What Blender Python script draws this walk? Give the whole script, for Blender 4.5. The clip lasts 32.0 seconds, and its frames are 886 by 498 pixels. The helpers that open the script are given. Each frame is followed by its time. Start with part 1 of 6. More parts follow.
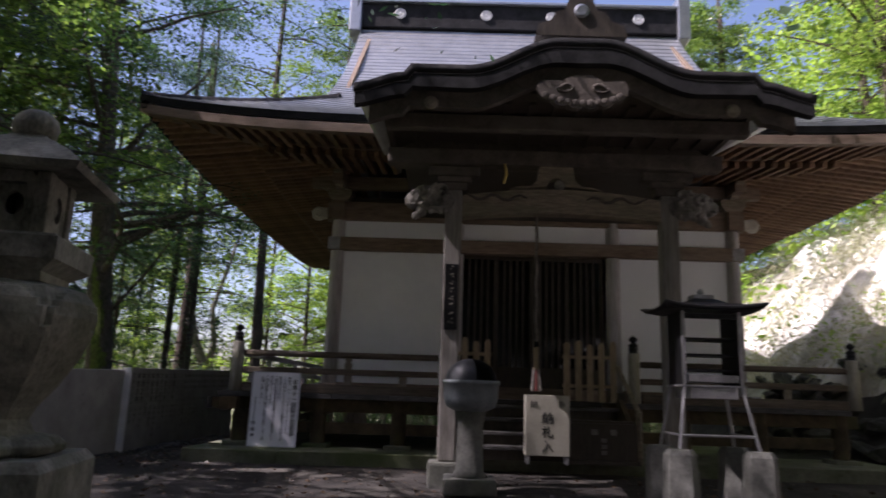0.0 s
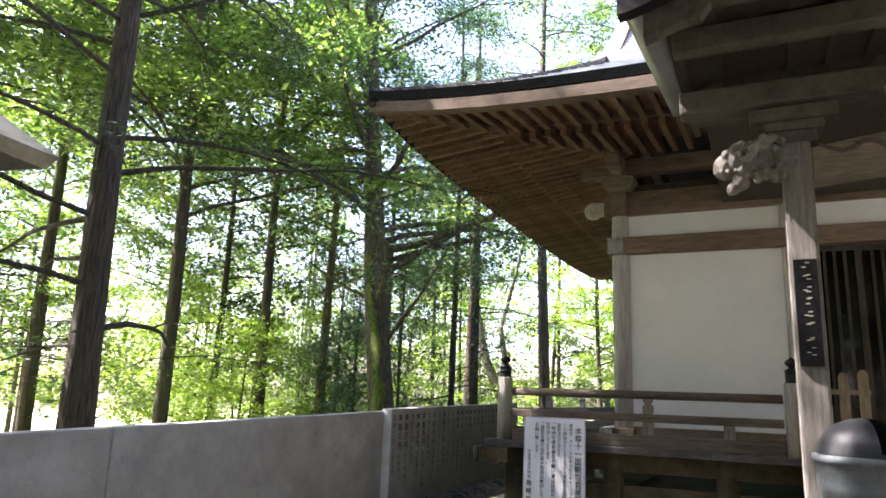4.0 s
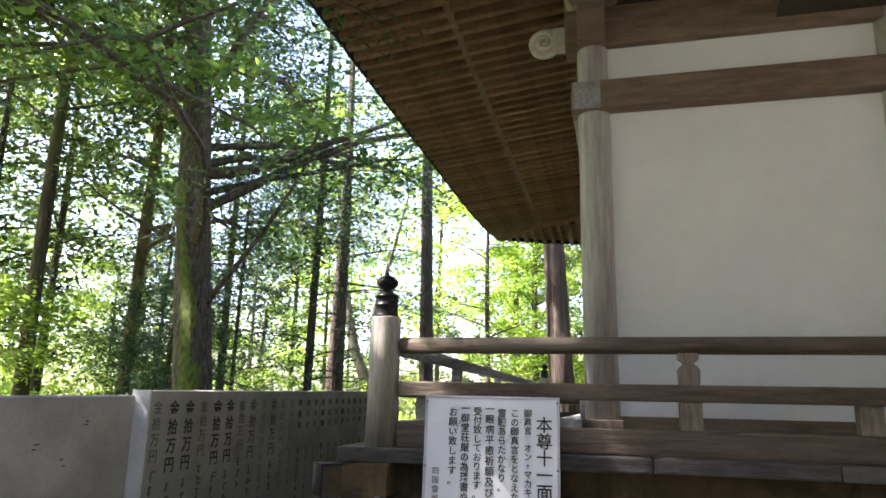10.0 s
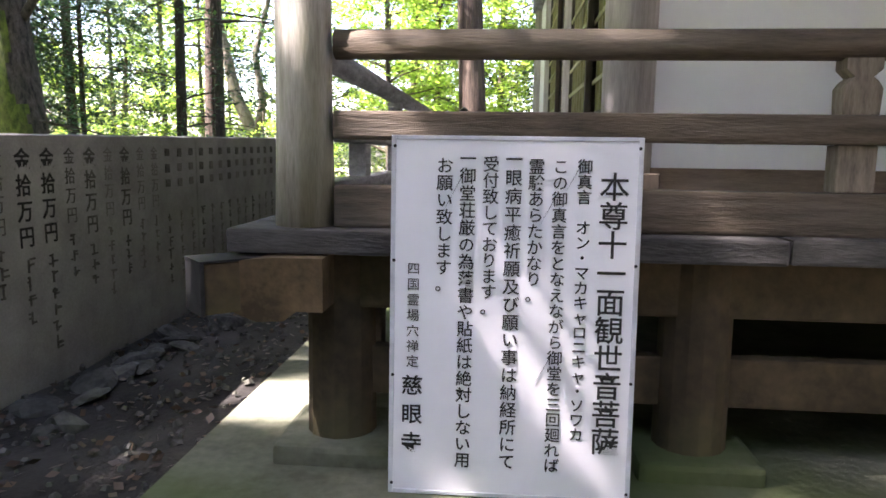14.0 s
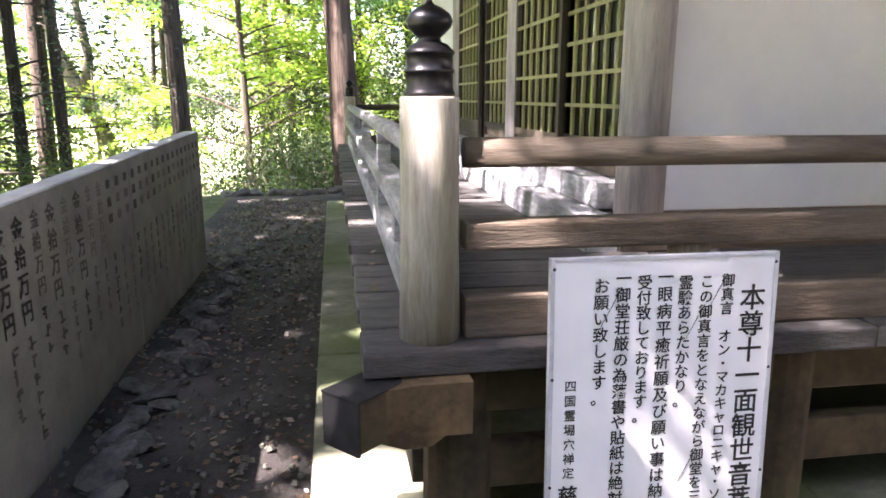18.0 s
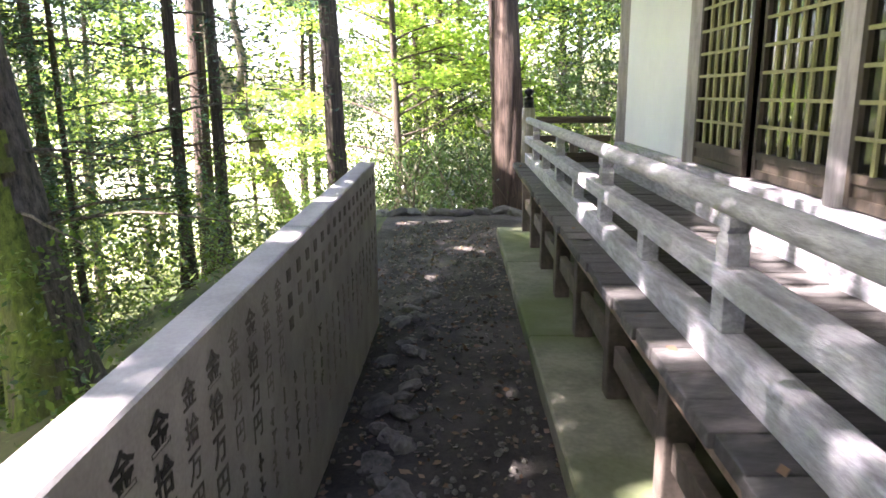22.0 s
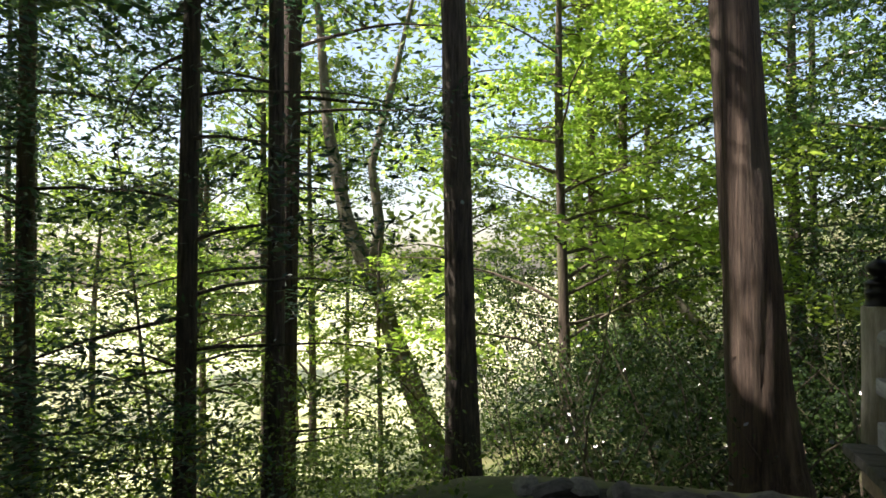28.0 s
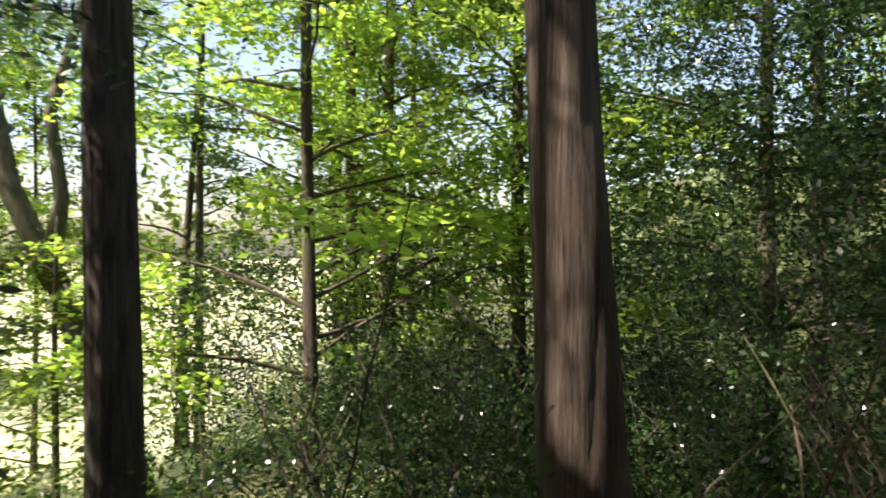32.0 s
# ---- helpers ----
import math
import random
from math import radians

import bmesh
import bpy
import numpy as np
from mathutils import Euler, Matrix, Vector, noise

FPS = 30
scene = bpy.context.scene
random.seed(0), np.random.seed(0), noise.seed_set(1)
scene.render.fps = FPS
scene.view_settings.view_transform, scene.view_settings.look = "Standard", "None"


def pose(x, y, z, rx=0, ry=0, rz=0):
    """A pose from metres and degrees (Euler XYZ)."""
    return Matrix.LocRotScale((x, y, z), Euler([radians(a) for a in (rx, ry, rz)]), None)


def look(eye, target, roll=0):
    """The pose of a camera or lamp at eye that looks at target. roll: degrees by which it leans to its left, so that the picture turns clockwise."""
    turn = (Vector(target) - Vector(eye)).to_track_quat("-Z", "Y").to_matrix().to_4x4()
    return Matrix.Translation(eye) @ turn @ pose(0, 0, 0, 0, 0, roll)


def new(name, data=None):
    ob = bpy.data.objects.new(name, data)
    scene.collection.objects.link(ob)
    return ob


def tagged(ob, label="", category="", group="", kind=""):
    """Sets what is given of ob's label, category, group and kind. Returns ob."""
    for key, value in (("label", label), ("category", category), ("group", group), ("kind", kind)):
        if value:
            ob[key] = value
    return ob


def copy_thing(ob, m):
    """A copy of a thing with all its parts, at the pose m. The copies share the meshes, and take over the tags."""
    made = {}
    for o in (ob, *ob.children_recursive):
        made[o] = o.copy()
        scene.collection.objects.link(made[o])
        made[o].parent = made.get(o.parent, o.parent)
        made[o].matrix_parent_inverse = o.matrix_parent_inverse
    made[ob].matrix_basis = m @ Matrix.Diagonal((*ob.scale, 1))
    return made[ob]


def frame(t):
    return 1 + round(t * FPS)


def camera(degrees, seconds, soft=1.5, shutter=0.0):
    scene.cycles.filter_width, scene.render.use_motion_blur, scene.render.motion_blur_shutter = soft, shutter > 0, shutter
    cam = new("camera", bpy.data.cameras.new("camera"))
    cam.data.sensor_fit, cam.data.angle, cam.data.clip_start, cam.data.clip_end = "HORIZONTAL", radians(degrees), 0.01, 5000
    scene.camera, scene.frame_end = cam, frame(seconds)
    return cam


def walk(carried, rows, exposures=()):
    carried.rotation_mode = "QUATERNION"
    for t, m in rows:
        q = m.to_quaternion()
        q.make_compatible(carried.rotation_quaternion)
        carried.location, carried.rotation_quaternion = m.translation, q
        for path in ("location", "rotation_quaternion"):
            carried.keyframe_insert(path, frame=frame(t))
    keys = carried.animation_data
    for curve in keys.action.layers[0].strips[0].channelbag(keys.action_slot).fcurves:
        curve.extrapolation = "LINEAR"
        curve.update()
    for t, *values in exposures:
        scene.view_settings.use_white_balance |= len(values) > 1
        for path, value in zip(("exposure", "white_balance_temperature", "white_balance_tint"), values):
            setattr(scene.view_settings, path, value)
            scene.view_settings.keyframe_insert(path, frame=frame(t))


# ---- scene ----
LENS = 66.0
PATH = [  # seconds, eye, yaw to the left, pitch up, roll
    (0, 0.988, 0.124, 1.104, 0.72, 11.79, 1.88),
    (0.5, 0.987, 0.383, 1.134, 9.12, 11.70, 1.64),
    (1, 1.025, 0.668, 1.228, 15.45, 11.72, 1.43),
    (1.5, 0.941, 0.967, 1.287, 20.18, 11.58, 1.88),
    (2, 0.887, 1.201, 1.426, 22.38, 11.90, 1.36),
    (2.5, 0.866, 1.416, 1.473, 23.77, 12.01, 1.60),
    (4.5, 0.663, 2.848, 1.512, 26.77, 12.00, 2.41),
    (5, 0.632, 3.280, 1.512, 32.04, 12.02, 1.89),
    (5.5, 0.369, 3.698, 1.466, 36.12, 12.15, 2.74),
    (6, 0.303, 4.077, 1.520, 37.94, 11.67, 2.06),
    (6.5, 0.124, 4.455, 1.518, 37.65, 11.29, 1.37),
    (7, -0.029, 4.747, 1.516, 34.54, 11.36, 1.05),
    (7.5, -0.207, 5.092, 1.455, 30.74, 11.74, 1.38),
    (8, -0.270, 5.418, 1.422, 25.61, 12.76, 0.57),
    (8.5, -0.373, 5.756, 1.470, 19.86, 12.05, 1.05),
    (9, -0.551, 6.024, 1.376, 16.66, 12.29, 1.15),
    (9.5, -0.729, 6.223, 1.323, 14.42, 12.18, 0.83),
    (10, -0.812, 6.506, 1.262, 14.42, 12.70, 1.25),
    (10.5, -0.928, 6.724, 1.229, 13.77, 12.25, 1.34),
    (11, -1.018, 6.953, 1.224, 12.08, 7.63, 0.90),
    (11.5, -0.984, 7.270, 1.207, 12.82, 1.13, 1.41),
    (12, -1.170, 7.511, 1.210, 10.36, 0.05, 1.55),
    (12.5, -1.314, 7.728, 1.183, 8.53, -1.25, 1.82),
    (13, -1.376, 7.936, 1.271, 6.90, -3.21, 1.36),
    (13.5, -1.453, 8.087, 1.288, 5.70, -4.27, 1.38),
    (14, -1.486, 8.121, 1.247, 4.77, -7.89, 0.79),
    (14.5, -1.597, 8.167, 1.241, 1.50, -7.38, 0.52),
    (16.5, -1.996, 8.460, 1.364, -8.63, -11.25, 0.05),
    (17, -2.159, 8.418, 1.473, -9.57, -11.19, -0.17),
    (17.5, -2.268, 8.369, 1.620, -9.23, -12.74, -0.10),
    (18, -2.374, 8.271, 1.734, -9.09, -12.58, 0.16),
    (18.5, -2.481, 8.172, 1.828, -4.47, -12.53, -0.95),
    (19, -2.598, 8.210, 1.867, 0.88, -12.72, -0.91),
    (19.5, -2.663, 8.450, 1.890, 2.71, -13.11, -0.54),
    (20, -2.771, 8.707, 1.901, 3.26, -13.09, -0.28),
    (20.5, -2.889, 8.891, 1.940, 3.06, -13.23, -0.40),
    (21, -2.913, 9.126, 1.937, 3.01, -13.27, 0.04),
    (21.5, -2.893, 9.490, 1.923, 2.45, -13.04, -0.55),
    (22, -2.985, 9.871, 1.931, 1.64, -12.85, -0.60),
    (22.5, -3.067, 10.141, 1.930, 1.69, -13.01, 0.06),
    (23, -3.032, 10.485, 1.974, 2.00, -13.28, 0.50),
    (23.5, -3.076, 10.915, 1.952, 2.50, -9.27, 0.44),
    (24, -3.132, 11.301, 1.958, 3.72, -1.75, -0.17),
    (24.5, -3.094, 11.745, 1.931, 4.36, 0.28, -0.08),
    (25, -3.175, 12.308, 1.919, 4.78, 0.98, -0.30),
    (25.5, -3.122, 12.791, 1.933, 7.92, 1.23, -0.31),
    (26, -3.276, 13.221, 1.944, 9.94, 1.45, -0.10),
    (26.5, -3.327, 13.642, 1.958, 12.32, 1.36, -0.05),
    (28.5, -3.293, 15.371, 1.965, 16.23, 1.33, -0.17),
    (29, -3.274, 15.715, 1.939, 15.35, 1.58, 0.06),
    (30, -3.301, 16.452, 2.005, 12.84, 0.93, 0.00),
    (31, -3.406, 17.262, 2.068, 7.96, 0.27, 0.00),
    (31.5, -3.423, 17.723, 2.044, 2.73, 0.45, 0.06),
    (32, -3.448, 18.113, 2.105, -3.73, -0.31, 0.36),
]
EXPOSURES = [(0, 1.0, 6250, 32), (0.5, 1.75, 6450, 26), (1.2, 2.8, 6600, 20), (2.5, 3.1, 6600, 21), (6, 2.9, 6600, 25), (9, 3.05, 6600, 24), (12, 3.4, 6600, 24),
             (14, 3.5, 6600, 28), (17, 3.77, 6600, 32), (22, 3.9, 6600, 33), (24, 3.25, 6600, 28), (25, 2.6, 6650, 25), (26, 2.05, 6700, 21), (28.5, 1.62, 7100, 18), (32, 1.68, 7200, 16)]

# ---- the walk ----
def turned(yaw, pitch, roll):
    """A camera's turn from its yaw to the left of +y, its pitch up and its roll, in degrees."""
    return (Matrix.Rotation(radians(yaw), 4, "Z") @ Matrix.Rotation(radians(90 + pitch), 4, "X")
            @ Matrix.Rotation(radians(roll), 4, "Z"))


cam = camera(LENS, 32.0, soft=1.6, shutter=0.35)
walk(cam, [(t, Matrix.Translation((x, y, z)) @ turned(yaw, pitch, roll)) for t, x, y, z, yaw, pitch, roll in PATH], EXPOSURES)

# ---- sky and sun ----
SUN_EL, SUN_AZ = 52.0, 254.0  # degrees; azimuth clockwise from +y
world = bpy.data.worlds.new("sky")
scene.world = world
world.use_nodes = True
wn = world.node_tree.nodes
sky = wn.new("ShaderNodeTexSky")
sky.sky_type = "NISHITA"
sky.sun_disc = False
sky.sun_elevation, sky.sun_rotation = radians(SUN_EL), radians(SUN_AZ)
sky.air_density, sky.dust_density = 1.0, 2.0
wn["Background"].inputs["Strength"].default_value = 0.11
world.node_tree.links.new(sky.outputs["Color"], wn["Background"].inputs["Color"])
sun_data = bpy.data.lights.new("sun", "SUN")
sun_data.energy, sun_data.angle, sun_data.color = 5.0, radians(0.6), (1.0, 0.965, 0.9)
sun = new("sun", sun_data)
sun_from = Vector((math.sin(radians(SUN_AZ)) * math.cos(radians(SUN_EL)), math.cos(radians(SUN_AZ)) * math.cos(radians(SUN_EL)), math.sin(radians(SUN_EL))))
sun.matrix_world = look(sun_from * 60, (0, 0, 0))


# ---- materials ----
def material(name, dark, light, scale=6.0, rough=0.8, bump=0.3, stretch=(1, 1, 1), stain=None, stain_amount=0.5,
             metal=0.0, per_piece=0.0, fine=40.0, specular=0.4):
    """Two scales of noise between two colours, with an optional stain of its own shape and fine relief."""
    m = bpy.data.materials.new(name)
    m.use_nodes = True
    n, l = m.node_tree.nodes, m.node_tree.links
    b = n["Principled BSDF"]
    b.inputs["Roughness"].default_value, b.inputs["Metallic"].default_value = rough, metal
    b.inputs["Specular IOR Level"].default_value = specular
    co = n.new("ShaderNodeTexCoord")
    mp = n.new("ShaderNodeMapping")
    mp.inputs["Scale"].default_value = stretch
    l.new(co.outputs["Object"], mp.inputs["Vector"])
    a = n.new("ShaderNodeTexNoise")
    a.inputs["Scale"].default_value, a.inputs["Detail"].default_value, a.inputs["Roughness"].default_value = scale, 8, 0.65
    l.new(mp.outputs["Vector"], a.inputs["Vector"])
    f = n.new("ShaderNodeTexNoise")
    f.inputs["Scale"].default_value, f.inputs["Detail"].default_value = scale * fine / 6.0, 4
    l.new(mp.outputs["Vector"], f.inputs["Vector"])
    blend = n.new("ShaderNodeMath")
    blend.operation = "MULTIPLY_ADD"
    blend.inputs[1].default_value, blend.inputs[2].default_value = 0.35, -0.175
    l.new(f.outputs["Fac"], blend.inputs[0])
    tot = n.new("ShaderNodeMath")
    tot.operation = "ADD"
    l.new(a.outputs["Fac"], tot.inputs[0])
    l.new(blend.outputs[0], tot.inputs[1])
    ramp = n.new("ShaderNodeValToRGB")
    ramp.color_ramp.elements[0].position, ramp.color_ramp.elements[1].position = 0.32, 0.68
    ramp.color_ramp.elements[0].color, ramp.color_ramp.elements[1].color = (*dark, 1), (*light, 1)
    l.new(tot.outputs[0], ramp.inputs["Fac"])
    colour = ramp.outputs["Color"]
    if stain:
        s = n.new("ShaderNodeTexNoise")
        s.inputs["Scale"].default_value, s.inputs["Detail"].default_value = scale * 0.22, 6
        s.noise_dimensions = "3D"
        l.new(mp.outputs["Vector"], s.inputs["Vector"])
        r2 = n.new("ShaderNodeValToRGB")
        r2.color_ramp.elements[0].position, r2.color_ramp.elements[1].position = 0.48, 0.66
        r2.color_ramp.elements[0].color = (0, 0, 0, 1)
        r2.color_ramp.elements[1].color = (stain_amount,) * 3 + (1,)
        l.new(s.outputs["Fac"], r2.inputs["Fac"])
        mix = n.new("ShaderNodeMix")
        mix.data_type = "RGBA"
        l.new(r2.outputs["Color"], mix.inputs[0])
        l.new(colour, mix.inputs[6])
        mix.inputs[7].default_value = (*stain, 1)
        colour = mix.outputs[2]
    if per_piece:
        oi = n.new("ShaderNodeObjectInfo")
        hs = n.new("ShaderNodeHueSaturation")
        ma = n.new("ShaderNodeMapRange")
        ma.inputs["To Min"].default_value, ma.inputs["To Max"].default_value = 1 - per_piece, 1 + per_piece
        l.new(oi.outputs["Random"], ma.inputs["Value"])
        l.new(ma.outputs["Result"], hs.inputs["Value"])
        l.new(colour, hs.inputs["Color"])
        colour = hs.outputs["Color"]
    l.new(colour, b.inputs["Base Color"])
    if bump:
        bu = n.new("ShaderNodeBump")
        bu.inputs["Strength"].default_value, bu.inputs["Distance"].default_value = bump, 0.02
        l.new(tot.outputs[0], bu.inputs["Height"])
        l.new(bu.outputs["Normal"], b.inputs["Normal"])
    return m


def leaf_material(name, dark, light, glow=0.45, gloss=0.42):
    """Leaves: a glossy face over light that passes through; each leaf of its own shade."""
    m = bpy.data.materials.new(name)
    m.use_nodes = True
    n, l = m.node_tree.nodes, m.node_tree.links
    b = n["Principled BSDF"]
    b.inputs["Roughness"].default_value = gloss
    b.inputs["Specular IOR Level"].default_value = 0.5
    geo = n.new("ShaderNodeNewGeometry")
    ramp = n.new("ShaderNodeValToRGB")
    ramp.color_ramp.elements[0].color, ramp.color_ramp.elements[1].color = (*dark, 1), (*light, 1)
    l.new(geo.outputs["Random Per Island"], ramp.inputs["Fac"])
    co = n.new("ShaderNodeTexCoord")
    clump = n.new("ShaderNodeTexNoise")
    clump.inputs["Scale"].default_value, clump.inputs["Detail"].default_value = 0.9, 2
    l.new(co.outputs["Object"], clump.inputs["Vector"])
    oi = n.new("ShaderNodeObjectInfo")
    amount = n.new("ShaderNodeMath")
    amount.operation = "MULTIPLY_ADD"
    amount.inputs[1].default_value = 0.5
    l.new(oi.outputs["Random"], amount.inputs[0])
    l.new(clump.outputs["Fac"], amount.inputs[2])
    vary = n.new("ShaderNodeMapRange")
    vary.inputs["From Min"].default_value, vary.inputs["From Max"].default_value = 0.4, 1.1
    vary.inputs["To Min"].default_value, vary.inputs["To Max"].default_value = 0.3, 1.25
    l.new(amount.outputs[0], vary.inputs["Value"])
    shade = n.new("ShaderNodeHueSaturation")
    l.new(vary.outputs["Result"], shade.inputs["Value"])
    l.new(ramp.outputs["Color"], shade.inputs["Color"])
    ramp = shade
    l.new(ramp.outputs["Color"], b.inputs["Base Color"])
    tr = n.new("ShaderNodeBsdfTranslucent")
    hs = n.new("ShaderNodeHueSaturation")
    hs.inputs["Value"].default_value, hs.inputs["Saturation"].default_value, hs.inputs["Hue"].default_value = 2.3, 1.02, 0.497
    l.new(ramp.outputs["Color"], hs.inputs["Color"])
    l.new(hs.outputs["Color"], tr.inputs["Color"])
    mix = n.new("ShaderNodeMixShader")
    mix.inputs[0].default_value = glow
    l.new(b.outputs[0], mix.inputs[1])
    l.new(tr.outputs[0], mix.inputs[2])
    l.new(mix.outputs[0], n["Material Output"].inputs["Surface"])
    return m


M_WOOD = material("weathered_wood", (0.13, 0.105, 0.075), (0.32, 0.27, 0.2), 5, 0.8, 0.35, (1, 1, 6), (0.1, 0.11, 0.06), 0.35)
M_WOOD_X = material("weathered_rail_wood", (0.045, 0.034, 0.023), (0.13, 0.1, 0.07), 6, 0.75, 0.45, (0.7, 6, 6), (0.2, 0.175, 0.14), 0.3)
# wood of the open side: pale blue skylight is put into its colour
M_WOOD_Y = material("weathered_skylit_rail_wood", (0.21, 0.213, 0.225), (0.44, 0.445, 0.465), 7, 0.85, 0.45, (6, 1.2, 6), (0.13, 0.13, 0.12), 0.45)
M_POST = material("pale_post_wood", (0.22, 0.205, 0.17), (0.45, 0.43, 0.375), 5, 0.75, 0.35, (7, 7, 0.8), (0.16, 0.16, 0.08), 0.6)
M_COLUMN = material("grey_column_wood", (0.29, 0.275, 0.265), (0.5, 0.475, 0.465), 4, 0.8, 0.35, (8, 8, 0.7), (0.22, 0.2, 0.17), 0.4)
M_BEAM = material("brown_beam_wood", (0.12, 0.085, 0.06), (0.24, 0.175, 0.125), 5, 0.8, 0.3, (0.8, 5, 5), (0.3, 0.26, 0.21), 0.25)
M_UNDER = material("brown_rafter_wood", (0.13, 0.075, 0.042), (0.27, 0.165, 0.095), 5, 0.8, 0.25, (1, 1, 1), None, 0.5, per_piece=0.25)
M_BOARD = material("worn_floor_board", (0.028, 0.027, 0.026), (0.092, 0.088, 0.084), 5, 0.75, 0.45, (1, 5, 5), (0.15, 0.142, 0.13), 0.35, per_piece=0.3)
M_MOSSY = material("mossy_timber", (0.04, 0.03, 0.017), (0.11, 0.08, 0.044), 4, 0.9, 0.35, (1, 1, 1), (0.075, 0.09, 0.033), 0.7)
M_PLASTER = material("white_plaster", (0.78, 0.79, 0.82), (0.85, 0.86, 0.88), 1.2, 0.85, 0.08, (1, 1, 1), (0.7, 0.71, 0.72), 0.5)
M_PORCH = material("dark_porch_wood", (0.045, 0.037, 0.03), (0.125, 0.105, 0.085), 5, 0.8, 0.3, (1, 1, 1), (0.17, 0.155, 0.13), 0.3)
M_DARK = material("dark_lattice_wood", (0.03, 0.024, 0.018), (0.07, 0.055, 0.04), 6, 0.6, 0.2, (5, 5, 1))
M_STONE = material("donor_wall_stone", (0.25, 0.248, 0.24), (0.4, 0.397, 0.385), 3, 0.75, 0.14, (1, 1, 1), (0.2, 0.205, 0.175), 0.55, fine=160)
M_INK = material("black_ink", (0.012, 0.012, 0.012), (0.03, 0.03, 0.03), 20, 0.7, 0.0)
M_LANTERN = material("lichened_lantern_stone", (0.085, 0.083, 0.065), (0.33, 0.32, 0.26), 6, 0.9, 0.7, (1, 1, 0.6), (0.1, 0.105, 0.06), 0.8, fine=60)
M_DARK_STONE = material("dark_grey_stone", (0.06, 0.062, 0.055), (0.15, 0.15, 0.135), 6, 0.85, 0.4, (1, 1, 1), (0.08, 0.09, 0.05), 0.5)
M_CONCRETE = material("mossy_concrete", (0.08, 0.088, 0.055), (0.19, 0.195, 0.14), 3, 0.85, 0.35, (1, 1, 1), (0.065, 0.095, 0.025), 0.9, fine=60)
M_GROUND = material("dark_earth", (0.009, 0.0082, 0.0072), (0.042, 0.037, 0.032), 5, 0.95, 0.9, (1, 1, 1), (0.13, 0.118, 0.1), 0.38, fine=60)
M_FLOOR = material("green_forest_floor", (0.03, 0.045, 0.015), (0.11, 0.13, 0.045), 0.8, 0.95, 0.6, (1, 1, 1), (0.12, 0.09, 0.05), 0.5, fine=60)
# bank and far grass: the glare of full sun is put into their pale colours
M_BANK = material("sunlit_dry_bank", (0.42, 0.4, 0.36), (0.84, 0.82, 0.78), 2.6, 0.95, 1.0, (1, 1, 1), (0.2, 0.18, 0.1), 0.7, fine=50)
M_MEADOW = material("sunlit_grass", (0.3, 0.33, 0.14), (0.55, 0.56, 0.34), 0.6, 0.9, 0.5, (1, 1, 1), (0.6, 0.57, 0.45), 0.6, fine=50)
M_ROCK = material("grey_field_stone", (0.035, 0.034, 0.03), (0.13, 0.125, 0.11), 7, 0.9, 0.4, (1, 1, 1), (0.08, 0.095, 0.05), 0.4, per_piece=0.3)
M_ROOF = material("slate_roof_copper", (0.34, 0.355, 0.38), (0.5, 0.515, 0.54), 3, 0.34, 0.1, (1, 1, 1), (0.34, 0.34, 0.33), 0.3, metal=0.75)
M_SIGN = material("white_sign_board", (0.83, 0.84, 0.87), (0.88, 0.89, 0.92), 2, 0.35, 0.02)
M_BLACK = material("black_metal", (0.012, 0.012, 0.014), (0.03, 0.03, 0.032), 12, 0.35, 0.05, metal=0.6)
M_BARK = material("grey_brown_bark", (0.035, 0.027, 0.02), (0.12, 0.095, 0.07), 5, 0.95, 0.9, (4, 4, 0.5), (0.14, 0.18, 0.05), 0.35)
# bark of trunks against the light: their shade is put into the dark colour
M_BARK_DARK = material("dark_backlit_bark", (0.018, 0.0145, 0.012), (0.115, 0.094, 0.075), 6, 0.95, 1.0, (6, 6, 0.5), (0.06, 0.06, 0.035), 0.4)
M_BARK_RED = material("red_cedar_bark", (0.012, 0.0085, 0.0065), (0.09, 0.062, 0.045), 5, 0.95, 1.0, (9, 9, 0.3), (0.15, 0.12, 0.09), 0.4)
M_BARK_MOSS = material("old_grey_bark", (0.018, 0.015, 0.011), (0.17, 0.145, 0.11), 7, 0.95, 1.0, (3, 3, 1.0), (0.06, 0.07, 0.03), 0.5)
M_BARK_OCHRE = material("ochre_bark", (0.07, 0.055, 0.025), (0.22, 0.17, 0.08), 5, 0.95, 0.8, (4, 4, 0.6), (0.1, 0.12, 0.05), 0.4)
M_MOSS = material("green_trunk_moss", (0.035, 0.055, 0.012), (0.15, 0.2, 0.035), 22, 0.95, 1.0, (1, 1, 0.5), (0.08, 0.07, 0.03), 0.6)
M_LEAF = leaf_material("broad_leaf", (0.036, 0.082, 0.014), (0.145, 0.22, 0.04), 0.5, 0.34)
# leaf copies: M_LEAF_LIGHT has sunlight in its colour, M_LEAF_DARK has shade
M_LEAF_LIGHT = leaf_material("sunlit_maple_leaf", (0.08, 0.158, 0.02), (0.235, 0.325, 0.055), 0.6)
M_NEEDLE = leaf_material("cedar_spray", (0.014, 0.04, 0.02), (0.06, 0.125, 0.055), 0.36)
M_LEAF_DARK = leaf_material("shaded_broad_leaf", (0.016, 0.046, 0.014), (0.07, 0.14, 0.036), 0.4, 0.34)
M_DRY = leaf_material("dry_bank_grass", (0.3, 0.29, 0.17), (0.62, 0.6, 0.45), 0.4, 0.6)
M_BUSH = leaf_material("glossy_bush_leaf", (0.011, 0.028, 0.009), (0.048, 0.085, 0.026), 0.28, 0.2)


